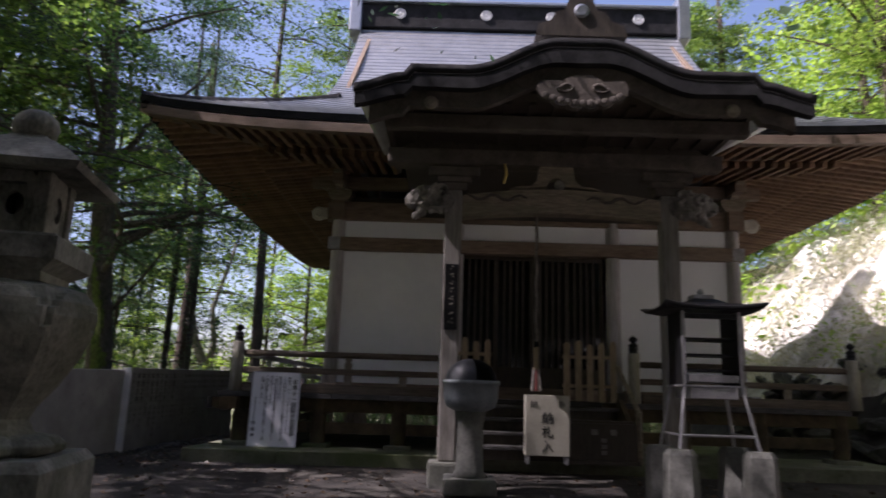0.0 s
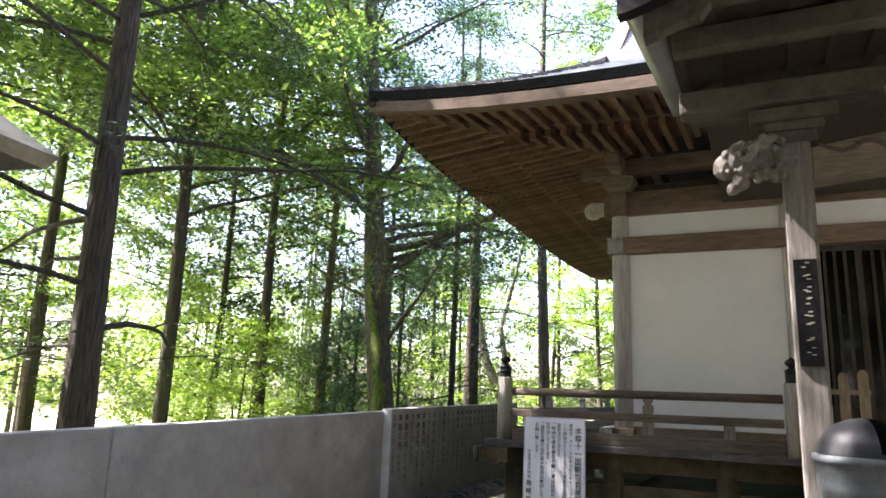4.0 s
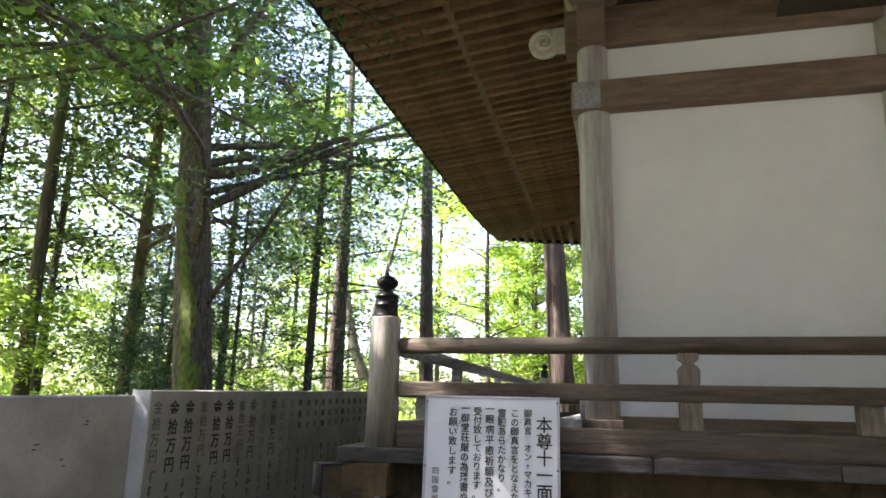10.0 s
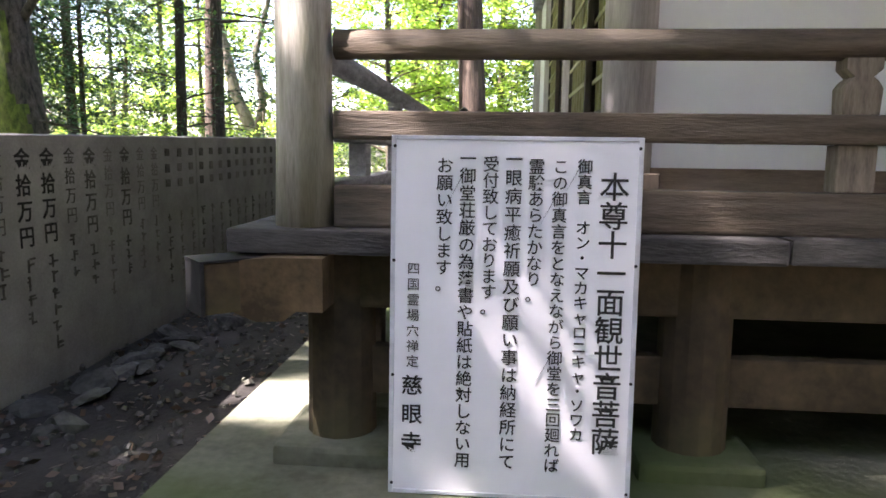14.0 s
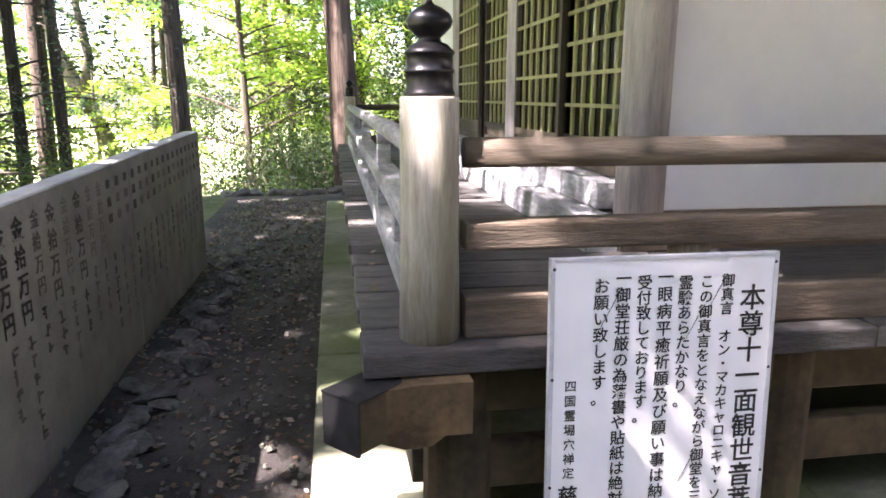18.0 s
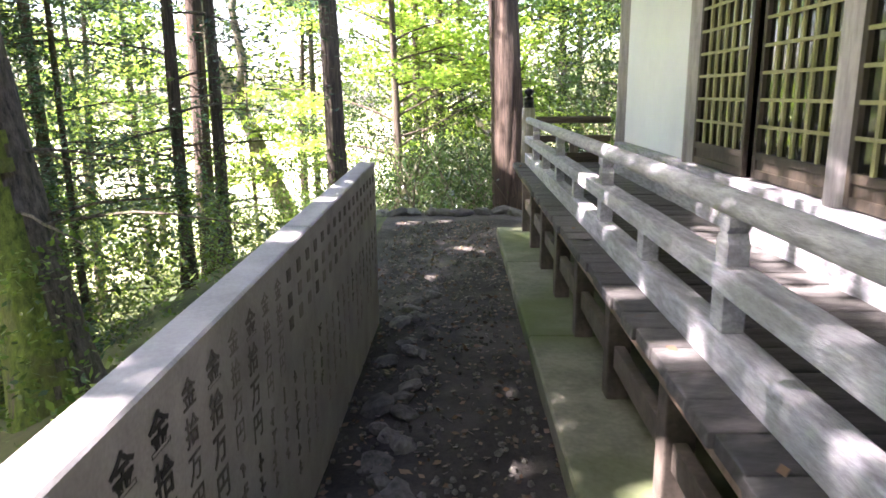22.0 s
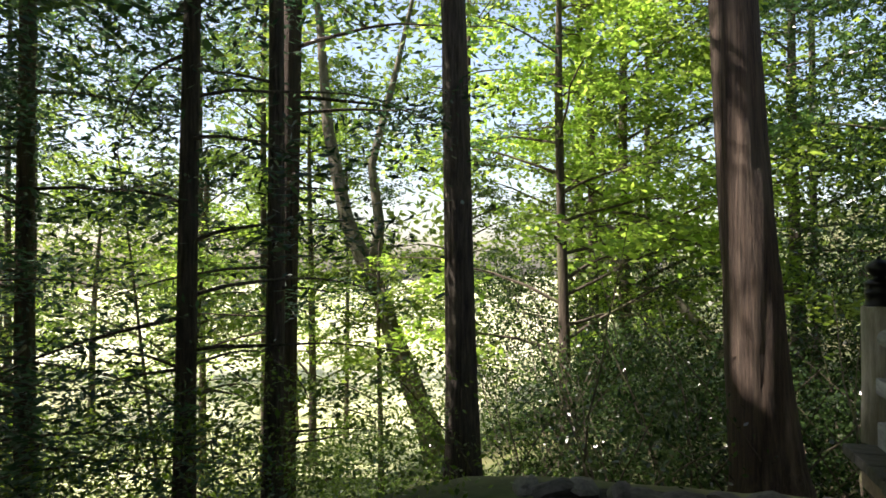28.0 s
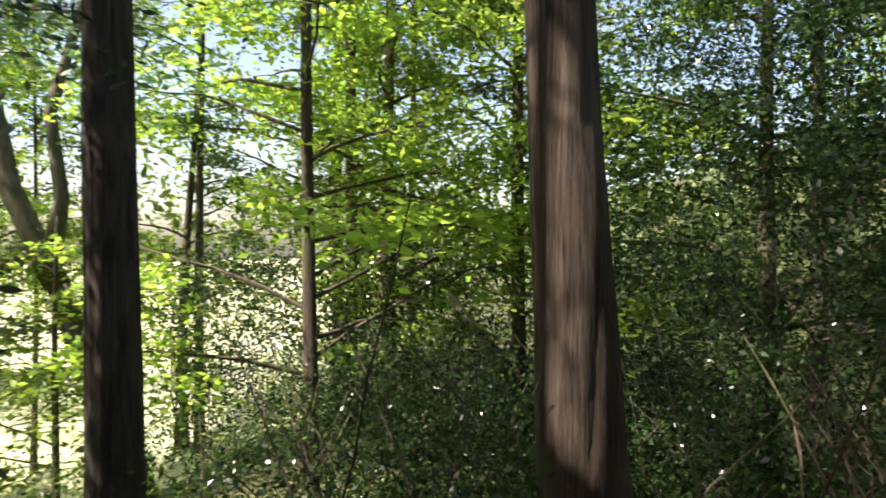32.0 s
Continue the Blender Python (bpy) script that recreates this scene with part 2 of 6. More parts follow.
# ---- building helpers ----
def finish(name, bm, mat_, parent=None, label="", smooth=False):
    me = bpy.data.meshes.new(name)
    bmesh.ops.recalc_face_normals(bm, faces=bm.faces)
    bm.to_mesh(me)
    bm.free()
    me.materials.append(mat_)
    if smooth:
        for p in me.polygons:
            p.use_smooth = True
    ob = new(name, me)
    if parent:
        ob.parent = parent
    if label:
        ob["label"] = label
    return ob


def part(name, bm, mat_, parent, label="", smooth=False):
    return finish(name, bm, mat_, parent, label, smooth)


def shared(name, me, parent, m):
    """A piece on shared mesh data, at the pose m."""
    ob = new(name, me)
    ob.parent = parent
    ob.matrix_basis = m
    return ob


def mesh_of(name, bm, mat_):
    me = bpy.data.meshes.new(name)
    bmesh.ops.recalc_face_normals(bm, faces=bm.faces)
    bm.to_mesh(me)
    bm.free()
    me.materials.append(mat_)
    return me


def thing(name, label, category, group="", kind="", at=(0, 0, 0)):
    e = new(name)
    e.location = at
    return tagged(e, label, category, group, kind)


def add_box(bm, x0, x1, y0, y1, z0, z1, bevel=0.0):
    r = bmesh.ops.create_cube(bm, size=1.0)
    for v in r["verts"]:
        v.co = Vector((x0 + (v.co.x + 0.5) * (x1 - x0), y0 + (v.co.y + 0.5) * (y1 - y0), z0 + (v.co.z + 0.5) * (z1 - z0)))
    if bevel:
        edges = list({e for v in r["verts"] for e in v.link_edges})
        bmesh.ops.bevel(bm, geom=edges, offset=bevel, segments=2, affect="EDGES", profile=0.6)
    return bm


def box(x0, x1, y0, y1, z0, z1, bevel=0.0):
    return add_box(bmesh.new(), x0, x1, y0, y1, z0, z1, bevel)


def add_tube(bm, pts, radii, seg=10, caps=True):
    """A round bar along points, with its own radius at each."""
    rings = []
    ref = None
    for i, p in enumerate(pts):
        p = Vector(p)
        d = (Vector(pts[min(i + 1, len(pts) - 1)]) - Vector(pts[max(i - 1, 0)])).normalized()
        if ref is None:
            ref = d.orthogonal()
        u = (ref - d * ref.dot(d)).normalized()
        ref = u
        w = d.cross(u)
        rings.append([bm.verts.new(p + (u * math.cos(a) + w * math.sin(a)) * radii[i])
                      for a in [2 * math.pi * k / seg for k in range(seg)]])
    for a, b in zip(rings, rings[1:]):
        for k in range(seg):
            bm.faces.new((a[k], a[(k + 1) % seg], b[(k + 1) % seg], b[k]))
    if caps:
        bm.faces.new(rings[0][::-1])
        bm.faces.new(rings[-1])
    return bm


def tube(pts, radii, seg=10):
    return add_tube(bmesh.new(), pts, radii if isinstance(radii, (list, tuple)) else [radii] * len(pts), seg)


def lathe(profile, seg=20, at=(0, 0, 0), turn=0.0):
    bm = bmesh.new()
    rings = []
    for r, z in profile:
        rings.append([bm.verts.new((at[0] + math.cos(turn + 2 * math.pi * k / seg) * r, at[1] + math.sin(turn + 2 * math.pi * k / seg) * r, at[2] + z))
                      for k in range(seg)])
    for a, b in zip(rings, rings[1:]):
        for k in range(seg):
            bm.faces.new((a[k], a[(k + 1) % seg], b[(k + 1) % seg], b[k]))
    bm.faces.new(rings[0][::-1])
    bm.faces.new(rings[-1])
    return bm


def add_prism(bm, poly, axis, a, b):
    """A flat outline pushed along an axis from a to b. The outline's pairs are the other two axes, in order."""
    def at(p, c):
        return {"x": (c, p[0], p[1]), "y": (p[0], c, p[1]), "z": (p[0], p[1], c)}[axis]
    lo = [bm.verts.new(at(p, a)) for p in poly]
    hi = [bm.verts.new(at(p, b)) for p in poly]
    bm.faces.new(lo)
    bm.faces.new(hi[::-1])
    for k in range(len(poly)):
        bm.faces.new((lo[k], hi[k], hi[(k + 1) % len(poly)], lo[(k + 1) % len(poly)]))
    return bm


def prism(poly, axis, a, b):
    return add_prism(bmesh.new(), poly, axis, a, b)


def grid_mesh(name, rows, mat_, parent=None, label="", smooth=True, closed=False):
    """A sheet through rows of points."""
    nv = len(rows[0])
    verts = [p for r in rows for p in r]
    faces = [(i * nv + k, i * nv + k + 1, (i + 1) * nv + k + 1, (i + 1) * nv + k) for i in range(len(rows) - 1) for k in range(nv - 1)]
    me = bpy.data.meshes.new(name)
    me.from_pydata(verts, [], faces)
    me.materials.append(mat_)
    for p in me.polygons:
        p.use_smooth = smooth
    ob = new(name, me)
    if parent:
        ob.parent = parent
    if label:
        ob["label"] = label
    return ob


# ---- ground ----
def smooth_step(a, b, v):
    t = min(1.0, max(0.0, (v - a) / (b - a)))
    return t * t * (3 - 2 * t)


def ground_z(x, y):
    """The level of the earth: a terrace round the hall that drops beyond the stone wall and behind."""
    z = 0.1 * smooth_step(3, 8, y) - 0.12 * smooth_step(12, 19, y)
    out = max(-4.15 - x, 0.0) if y < 16.0 else max(-4.3 - x, 0.0)
    back = max(y - 21.0, 0.0)
    z -= 2.6 * smooth_step(0, 7, out) + 0.03 * max(out - 7, 0)
    if x < 8.5:
        z -= 1.5 * smooth_step(0, 4.5, back)
    right = max(x - 7.9, 0.0)
    z += 6.5 * smooth_step(-2, 6.5, right) * (right > 0) - 0.9 * (right > 0) * (1 - smooth_step(0, 1.2, right)) + 0.25 * min(max(right - 6, 0), 60)
    if x > 8.2 and y < 34:
        z += (noise.noise((x * 0.6, y * 0.6, 9)) * 0.7 + noise.noise((x * 1.9, y * 1.9, 5)) * 0.25) * smooth_step(8.2, 8.8, x) * (1 - smooth_step(14, 24, x))
    if -2.35 < x < 6.8 and 9.7 < y < 19.5:
        z -= 0.25
    return z


def build_ground():
    xs = [-400, -200, -100, -60, -40, -30, -24, -20] + [-17 + 0.5 * i for i in range(26)] + [-4.2 + 0.14 * i for i in range(26)]
    xs += [-0.4 + 0.6 * i for i in range(36)] + [22, 26, 32, 42, 60, 100, 200, 400]
    ys = [-400, -200, -100, -50, -30, -20, -12, -8, -5] + [-3 + 0.25 * i for i in range(100)] + [22 + 0.5 * i for i in range(24)] + [36, 40, 46, 55, 70, 100, 200, 400]
    rows = []
    for y in ys:
        row = []
        for x in xs:
            z = ground_z(x, y)
            near = abs(x + 2) < 14 and -4 < y < 34
            z += (noise.noise((x * 1.7, y * 1.7, 0)) * 0.025 + noise.noise((x * 6, y * 6, 3)) * 0.012) if near else 0
            row.append((x, y, z))
        rows.append(row)
    ob = grid_mesh("ground", rows, M_GROUND)
    ob.data.materials.append(M_FLOOR)
    ob.data.materials.append(M_BANK)
    ob.data.materials.append(M_MEADOW)
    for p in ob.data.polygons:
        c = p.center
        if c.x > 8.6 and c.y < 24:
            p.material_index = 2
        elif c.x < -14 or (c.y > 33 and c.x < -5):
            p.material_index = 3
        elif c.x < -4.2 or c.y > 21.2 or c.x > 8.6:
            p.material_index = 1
    tagged(ob, "dark trodden earth with fallen leaves and grit", "ground", kind="structure")


build_ground()

# ---- the hall: numbers ----
WX, WX2, WY, WY2 = -0.92, 5.69, 11.36, 18.66   # column lines of the hall
CX = (WX + WX2) / 2
VX, VY, VZ = -2.31, 10.10, 1.02               # edge and top of the veranda
VX2 = 2 * CX - VX
PX, PY, PY2 = -2.10, 10.235, 19.07            # railing posts
PLAT = 0.27                                   # top of the concrete platform
EX, EY, EY2 = -3.25, 8.65, 20.6              # eaves
EX2 = 2 * CX - EX


def plat_z(y):
    return PLAT - 0.16 * smooth_step(10.5, 19.5, y)


def build_platform():
    p = thing("platform", "mossy concrete plinth under the hall", "plinth", kind="structure")
    rows_y = [9.45, 12.1, 14.6, 17.1, 19.2]
    for a, b in zip(rows_y, rows_y[1:]):
        bm = bmesh.new()
        za, zb = plat_z(a), plat_z(b)
        add_prism(bm, [(a + 0.004, -0.4), (b - 0.004, -0.4), (b - 0.004, zb), (a + 0.004, za)], "x", -2.5, -1.25)
        bmesh.ops.bevel(bm, geom=bm.edges[:], offset=0.012, segments=1, affect="EDGES")
        part("kerb_slab", bm, M_CONCRETE, p)
    xs = [-1.242, 0.8, 2.7, 4.6, 2 * CX + 2.5]
    for a, b in zip(xs, xs[1:]):
        part("front_slab", box(a + 0.004, b - 0.004, 9.45, 11.0, -0.4, PLAT, 0.012), M_CONCRETE, p)
    part("core", box(-1.24, 2 * CX + 2.4, 11.004, 19.18, -0.4, 0.1), M_CONCRETE, p)


build_platform()


# ---- donor wall ----
WALL_NEAR = [(-3.76, -3.0), (-3.76, 1.8), (-3.76, 6.2), (-3.76, 10.298)]
WALL_FAR = [(-3.66, 10.314), (-3.675, 12.9), (-3.69, 15.39)]


def wall_panel(name, parent, a, b, top, top_b=None, thick=0.13, foot=-0.3):
    top_b = top if top_b is None else top_b
    a, b = Vector((*a, 0)), Vector((*b, 0))
    d = (b - a).normalized()
    nrm = Vector((-d.y, d.x, 0)) * thick
    bm = bmesh.new()
    lo = [bm.verts.new(v + Vector((0, 0, foot))) for v in (a, b, b + nrm, a + nrm)]
    hi = [bm.verts.new(v + Vector((0, 0, h))) for v, h in ((a, top), (b, top_b), (b + nrm, top_b), (a + nrm, top))]
    bm.faces.new(lo[::-1])
    bm.faces.new(hi)
    for k in range(4):
        bm.faces.new((lo[k], lo[(k + 1) % 4], hi[(k + 1) % 4], hi[k]))
    bmesh.ops.bevel(bm, geom=bm.edges[:], offset=0.008, segments=1, affect="EDGES")
    return part(name, bm, M_STONE, parent)


donor_wall = thing("wall_donor", "grey polished stone wall carved with donors' names", "wall", kind="structure")
for a, b in zip(WALL_NEAR, WALL_NEAR[1:]):
    wall_panel("stone_slab", donor_wall, (a[0], a[1] + 0.004), (b[0], b[1] - 0.004), 1.268 - 0.021 * (10.3 - a[1]), 1.268 - 0.021 * (10.3 - b[1]))
for a, b in zip(WALL_FAR, WALL_FAR[1:]):
    wall_panel("stone_slab", donor_wall, (a[0], a[1] + 0.004), (b[0], b[1] - 0.004), 1.3 + 0.019 * (a[1] - 10.3), 1.3 + 0.019 * (b[1] - 10.3))


M_PALE_STONE = material("pale_sawn_stone", (0.55, 0.55, 0.54), (0.72, 0.72, 0.71), 6, 0.7, 0.1, fine=120)
part("joint_face", box(-3.792, -3.662, 10.2985, 10.3145, -0.2, 1.302, 0.003), M_PALE_STONE, donor_wall, "pale sawn edge of a stone slab")


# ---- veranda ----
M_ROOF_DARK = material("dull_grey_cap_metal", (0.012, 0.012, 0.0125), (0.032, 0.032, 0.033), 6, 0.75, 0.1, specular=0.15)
M_NOSE = material("ochre_worn_timber", (0.055, 0.037, 0.018), (0.16, 0.11, 0.055), 6, 0.85, 0.4, (1, 1, 1), (0.1, 0.11, 0.05), 0.6)
M_TRIM_WOOD = material("grey_cap_board", (0.13, 0.12, 0.11), (0.26, 0.245, 0.23), 6, 0.8, 0.2)


def build_veranda():
    v = thing("veranda", "weathered wooden veranda round the hall on short posts", "veranda", kind="structure")
    board = mesh_of("floor_board", box(0, 1.38, 0, 0.205, -0.055, 0, 0.008), M_BOARD)
    y, k = VY + 0.225, 0
    while y < 18.9:
        shared("floor_board", board, v, pose(VX + random.uniform(-0.012, 0.012), y, VZ + random.uniform(-0.004, 0.004)))
        y += 0.212
        k += 1
    front = mesh_of("front_board", box(0, 0.82, 0, 0.22, -0.075, 0, 0.01), M_BOARD)
    x = VX
    while x < VX2 - 0.5:
        if not 1.0 < x + 0.4 < 3.7:
            shared("front_board", front, v, pose(x, VY + random.uniform(-0.006, 0.006), VZ + random.uniform(-0.003, 0.003)))
        x += 0.824
    part("front_floor", box(VX + 1.4, VX2 - 1.4, VY + 0.225, WY - 0.1, VZ - 0.06, VZ - 0.004), M_BOARD, v)
    # beams under the floor
    part("front_beam", box(-1.995, VX2 - 0.2, VY + 0.12, VY + 0.26, VZ - 0.26, VZ - 0.08, 0.01), M_MOSSY, v)
    part("side_beam", box(VX + 0.12, VX + 0.26, VY + 0.27, 19.1, VZ - 0.24, VZ - 0.058, 0.01), M_BEAM, v)
    nose = prism([(-2.15, VZ - 0.08), (-2.25, VZ - 0.09), (-2.27, VZ - 0.14), (-2.33, VZ - 0.16), (-2.37, VZ - 0.165), (-2.33, VZ - 0.2), (-2.27, VZ - 0.25), (-2.2, VZ - 0.275),
                  (-2.12, VZ - 0.27), (-2.08, VZ - 0.24), (-2.0, VZ - 0.24), (-2.0, VZ - 0.08)], "y", VY - 0.05, VY + 0.11)
    part("bracket_end", nose, M_NOSE, v, "mossy carved bracket end")
    ob = part("corner_beam", box(-0.37, 0.55, -0.068, 0.068, -0.08, 0.07, 0.006), M_MOSSY, v, "dark diagonal beam end")
    ob.matrix_basis = pose(-2.095, 10.28, VZ - 0.165, 0, 0, 42)
    ob = part("beam_end_board", box(-0.385, -0.372, -0.071, 0.071, -0.083, 0.073, 0.003), M_ROOF_DARK, v, "grey board cap")
    ob.matrix_basis = pose(-2.095, 10.28, VZ - 0.165, 0, 0, 42)
    ob = part("beam_top_sheet", box(-0.386, -0.05, -0.072, 0.072, 0.074, 0.08), M_ROOF_DARK, v, "metal cover sheet")
    ob.matrix_basis = pose(-2.095, 10.28, VZ - 0.165, 0, 0, 42)
    # posts under the floor
    post = lathe([(0.115, 0.0), (0.112, 0.3), (0.11, 0.6)], 16)
    me = mesh_of("under_post", post, M_MOSSY)
    for x in (-2.0, -0.86, 0.3, 1.2, 3.35, 4.4, 5.5, 6.65):
        ob = shared("under_post", me, v, pose(x, VY + 0.2, PLAT + 0.06) @ Matrix.Diagonal((1, 1, 1.13, 1)))
        part("foot_stone", box(x - 0.19, x + 0.19, VY + 0.02, VY + 0.4, PLAT - 0.02, PLAT + 0.06, 0.02), M_CONCRETE, v)
    side_post = mesh_of("side_under_post", box(-0.075, 0.075, -0.075, 0.075, 0, 0.6, 0.012), M_PORCH)
    for k in range(1, 9):
        y = VY + 0.2 + 1.08 * k
        shared("under_post", side_post, v, pose(VX + 0.2, y, plat_z(y)) @ Matrix.Diagonal((0.85, 0.85, (VZ - 0.2 - plat_z(y)) / 0.6, 1)))
    part("tie_rail", box(VX + 0.3, VX2 - 0.3, VY + 0.17, VY + 0.24, 0.46, 0.62, 0.008), M_MOSSY, v)
    part("side_tie_rail", box(VX + 0.17, VX + 0.23, VY + 0.3, 19.0, 0.42, 0.55, 0.008), M_PORCH, v)
    return v


veranda = build_veranda()


# ---- railing ----
FINIAL = [(0.073, 0.0), (0.073, 0.01), (0.069, 0.014), (0.069, 0.02), (0.067, 0.024), (0.067, 0.062), (0.071, 0.065), (0.071, 0.072), (0.067, 0.075), (0.067, 0.112),
          (0.071, 0.115), (0.071, 0.122), (0.064, 0.128), (0.05, 0.142), (0.034, 0.148), (0.03, 0.158), (0.04, 0.166), (0.06, 0.186), (0.066, 0.203), (0.058, 0.222), (0.036, 0.238), (0.014, 0.248),
          (0.008, 0.256), (0.008, 0.264)]


def corner_post(x, y, label):
    p = thing("railing_post", label, "post", "railing posts", at=(x, y, VZ))
    part("shaft", lathe([(0.094, 0), (0.087, 0.3), (0.086, 0.708), (0.083, 0.715)], 20), M_POST, p, smooth=True)
    part("finial", lathe(FINIAL, 28, (0, 0, 0.715)), M_BLACK, p, "black bronze onion finial", smooth=True)
    return p


M_RAIL_BLOCK = material("grey_brown_rail_block", (0.11, 0.09, 0.068), (0.26, 0.22, 0.17), 6, 0.8, 0.35, (5, 5, 1))


def baluster(x, y, along, cup):
    b = thing("baluster", "small carved wooden baluster between the rails", "baluster", "balusters of the railing", at=(x, y, VZ))
    hx, hy = (0.055, 0.038) if along == "x" else (0.038, 0.055)
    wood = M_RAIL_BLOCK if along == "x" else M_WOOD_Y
    part("block", box(-hx, hx, -hy, hy, 0.131, 0.269, 0.006), wood, b)
    if cup:
        q = [(-0.05, 0.356), (0.05, 0.356), (0.054, 0.43), (0.04, 0.45), (0.026, 0.462), (0.05, 0.485), (0.05, 0.515), (-0.05, 0.515), (-0.05, 0.485), (-0.026, 0.462), (-0.04, 0.45), (-0.054, 0.43)]
        part("cup", prism(q, "y" if along == "x" else "x", -0.035, 0.035), wood, b)
    return b


def railing(name, a, b, along, posts_at):
    r = thing(name, "weathered three-rail wooden temple railing", "railing", kind="structure")
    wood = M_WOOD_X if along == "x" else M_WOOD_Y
    (x0, y0), (x1, y1) = a, b
    d = Vector((x1 - x0, y1 - y0, 0)).normalized()
    ext = d * 0.0
    p0, p1 = Vector((x0, y0, 0)) + ext, Vector((x1, y1, 0))
    part("top_rail", tube([p0 + Vector((0, 0, VZ + 0.555)), p1 + Vector((0, 0, VZ + 0.555))], 0.045, 14), wood, r, smooth=True)

    def flat(name_, z0, z1, half):
        if along == "x":
            bm = box(x0, x1, y0 - half, y0 + half, VZ + z0, VZ + z1, 0.01)
        else:
            bm = box(x0 - half, x0 + half, y0, y1, VZ + z0, VZ + z1, 0.01)
        part(name_, bm, wood, r)
    flat("middle_rail", 0.27, 0.355, 0.055)
    flat("bottom_rail", 0.0, 0.13, 0.05)
    for k, c in enumerate(posts_at):
        baluster(c if along == "x" else x0, y0 if along == "x" else c, along, k % 2 == 1)
    return r


corner_post(PX, PY, "pale weathered round post with a black onion finial")
corner_post(PX, PY2, "pale weathered round post with a black onion finial")
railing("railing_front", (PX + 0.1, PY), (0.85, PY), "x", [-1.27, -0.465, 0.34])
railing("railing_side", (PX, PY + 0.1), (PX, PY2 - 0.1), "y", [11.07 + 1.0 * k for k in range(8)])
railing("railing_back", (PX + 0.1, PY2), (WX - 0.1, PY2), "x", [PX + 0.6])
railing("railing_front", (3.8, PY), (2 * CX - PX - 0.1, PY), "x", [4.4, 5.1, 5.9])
corner_post(2 * CX - PX, PY, "pale weathered round post with a black onion finial")
corner_post(0.95, PY, "pale weathered round post with a black onion finial")
corner_post(3.7, PY, "pale weathered round post with a black onion finial")


# ---- hall walls ----
def build_hall():
    h = thing("hall_walls", "white plastered temple walls between round grey columns", "temple hall", kind="structure")
    col = mesh_of("column", lathe([(0.118, 0), (0.118, 2.2), (0.113, 3.6)], 24), M_COLUMN)
    for pl in col.polygons:
        pl.use_smooth = True
    fx = [WX, 1.08, 3.69, WX2]
    fy = [WY, 13.55, 15.98, WY2]
    sp = [(x, WY) for x in fx] + [(WX, y) for y in fy[1:]] + [(WX2, y) for y in fy[1:]] + [(x, WY2) for x in fx[1:3]]
    for x, y in sp:
        shared("column", col, h, pose(x, y, VZ - 0.1))
        part("column_shoe", box(x - 0.135, x + 0.135, y - 0.135, y + 0.135, VZ + 0.002, VZ + 0.155, 0.006), M_DARK, h, "dark metal shoe")
    top = 4.95
    # front panels
    for a, b in ((WX, fx[1]), (fx[2], WX2)):
        part("plaster_panel", box(a + 0.1, b - 0.1, WY - 0.03, WY + 0.05, 1.2, 3.36), M_PLASTER, h)
    for a, b in zip(fx, fx[1:]):
        part("upper_panel", box(a + 0.1, b - 0.1, WY - 0.03, WY + 0.05, 3.58, 3.88), M_PLASTER, h)
        part("plinth_board", box(a + 0.1, b - 0.1, WY - 0.05, WY + 0.05, VZ - 0.05, 1.2), M_BEAM, h)
    part("tie_beam", box(WX - 0.16, WX2 + 0.16, WY - 0.155, WY + 0.06, 3.36, 3.58, 0.012), M_BEAM, h)
    part("head_beam", box(WX - 0.2, WX2 + 0.2, WY - 0.1, WY + 0.1, 3.88, 4.2, 0.012), M_BEAM, h)
    # side panels
    for X, s in ((WX, -1), (WX2, 1)):
        for a, b, solid in zip(fy, fy[1:], (False, False, True) if s < 0 else (True, True, True)):
            x0, x1 = sorted((X + s * 0.03, X - s * 0.05))
            if solid:
                part("plaster_panel", box(x0, x1, a + 0.1, b - 0.1, 1.2, 3.36), M_PLASTER, h)
            part("upper_panel", box(x0, x1, a + 0.1, b - 0.1, 3.58, 3.88), M_PLASTER, h)
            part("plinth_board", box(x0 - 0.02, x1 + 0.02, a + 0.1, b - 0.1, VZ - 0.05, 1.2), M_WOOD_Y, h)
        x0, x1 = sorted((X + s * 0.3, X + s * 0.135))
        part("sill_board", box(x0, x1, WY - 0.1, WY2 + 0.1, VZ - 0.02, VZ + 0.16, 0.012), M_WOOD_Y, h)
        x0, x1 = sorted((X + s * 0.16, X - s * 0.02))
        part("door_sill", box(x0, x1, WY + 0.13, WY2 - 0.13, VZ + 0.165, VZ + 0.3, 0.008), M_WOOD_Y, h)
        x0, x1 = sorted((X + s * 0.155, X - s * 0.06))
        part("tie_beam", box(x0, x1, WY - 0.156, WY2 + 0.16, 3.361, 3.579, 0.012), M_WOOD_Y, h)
        part("head_beam", box(X - 0.1, X + 0.1, WY - 0.2, WY2 + 0.2, 3.881, 4.199, 0.012), M_BEAM, h)
    part("back_panel", box(WX + 0.1, WX2 - 0.1, WY2 - 0.03, WY2 + 0.05, VZ, 4.2), M_PLASTER, h)
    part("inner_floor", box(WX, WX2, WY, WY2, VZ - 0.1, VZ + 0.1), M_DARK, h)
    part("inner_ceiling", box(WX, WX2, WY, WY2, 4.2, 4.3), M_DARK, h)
    return h


hall = build_hall()


# ---- main roof ----
RIDGE_L, RIDGE_Y = 2.0, (EY + EY2) / 2
EAVE_Z = 4.65


def roof_h(d):
    """Height over the eave at a distance in from it: a hollow curve."""
    return 0.36 * d + 0.0715 * d * d


def lift(u):
    """The rise of the eave towards its corners; u runs from -1 to 1 along it."""
    return 0.22 * abs(u) ** 4


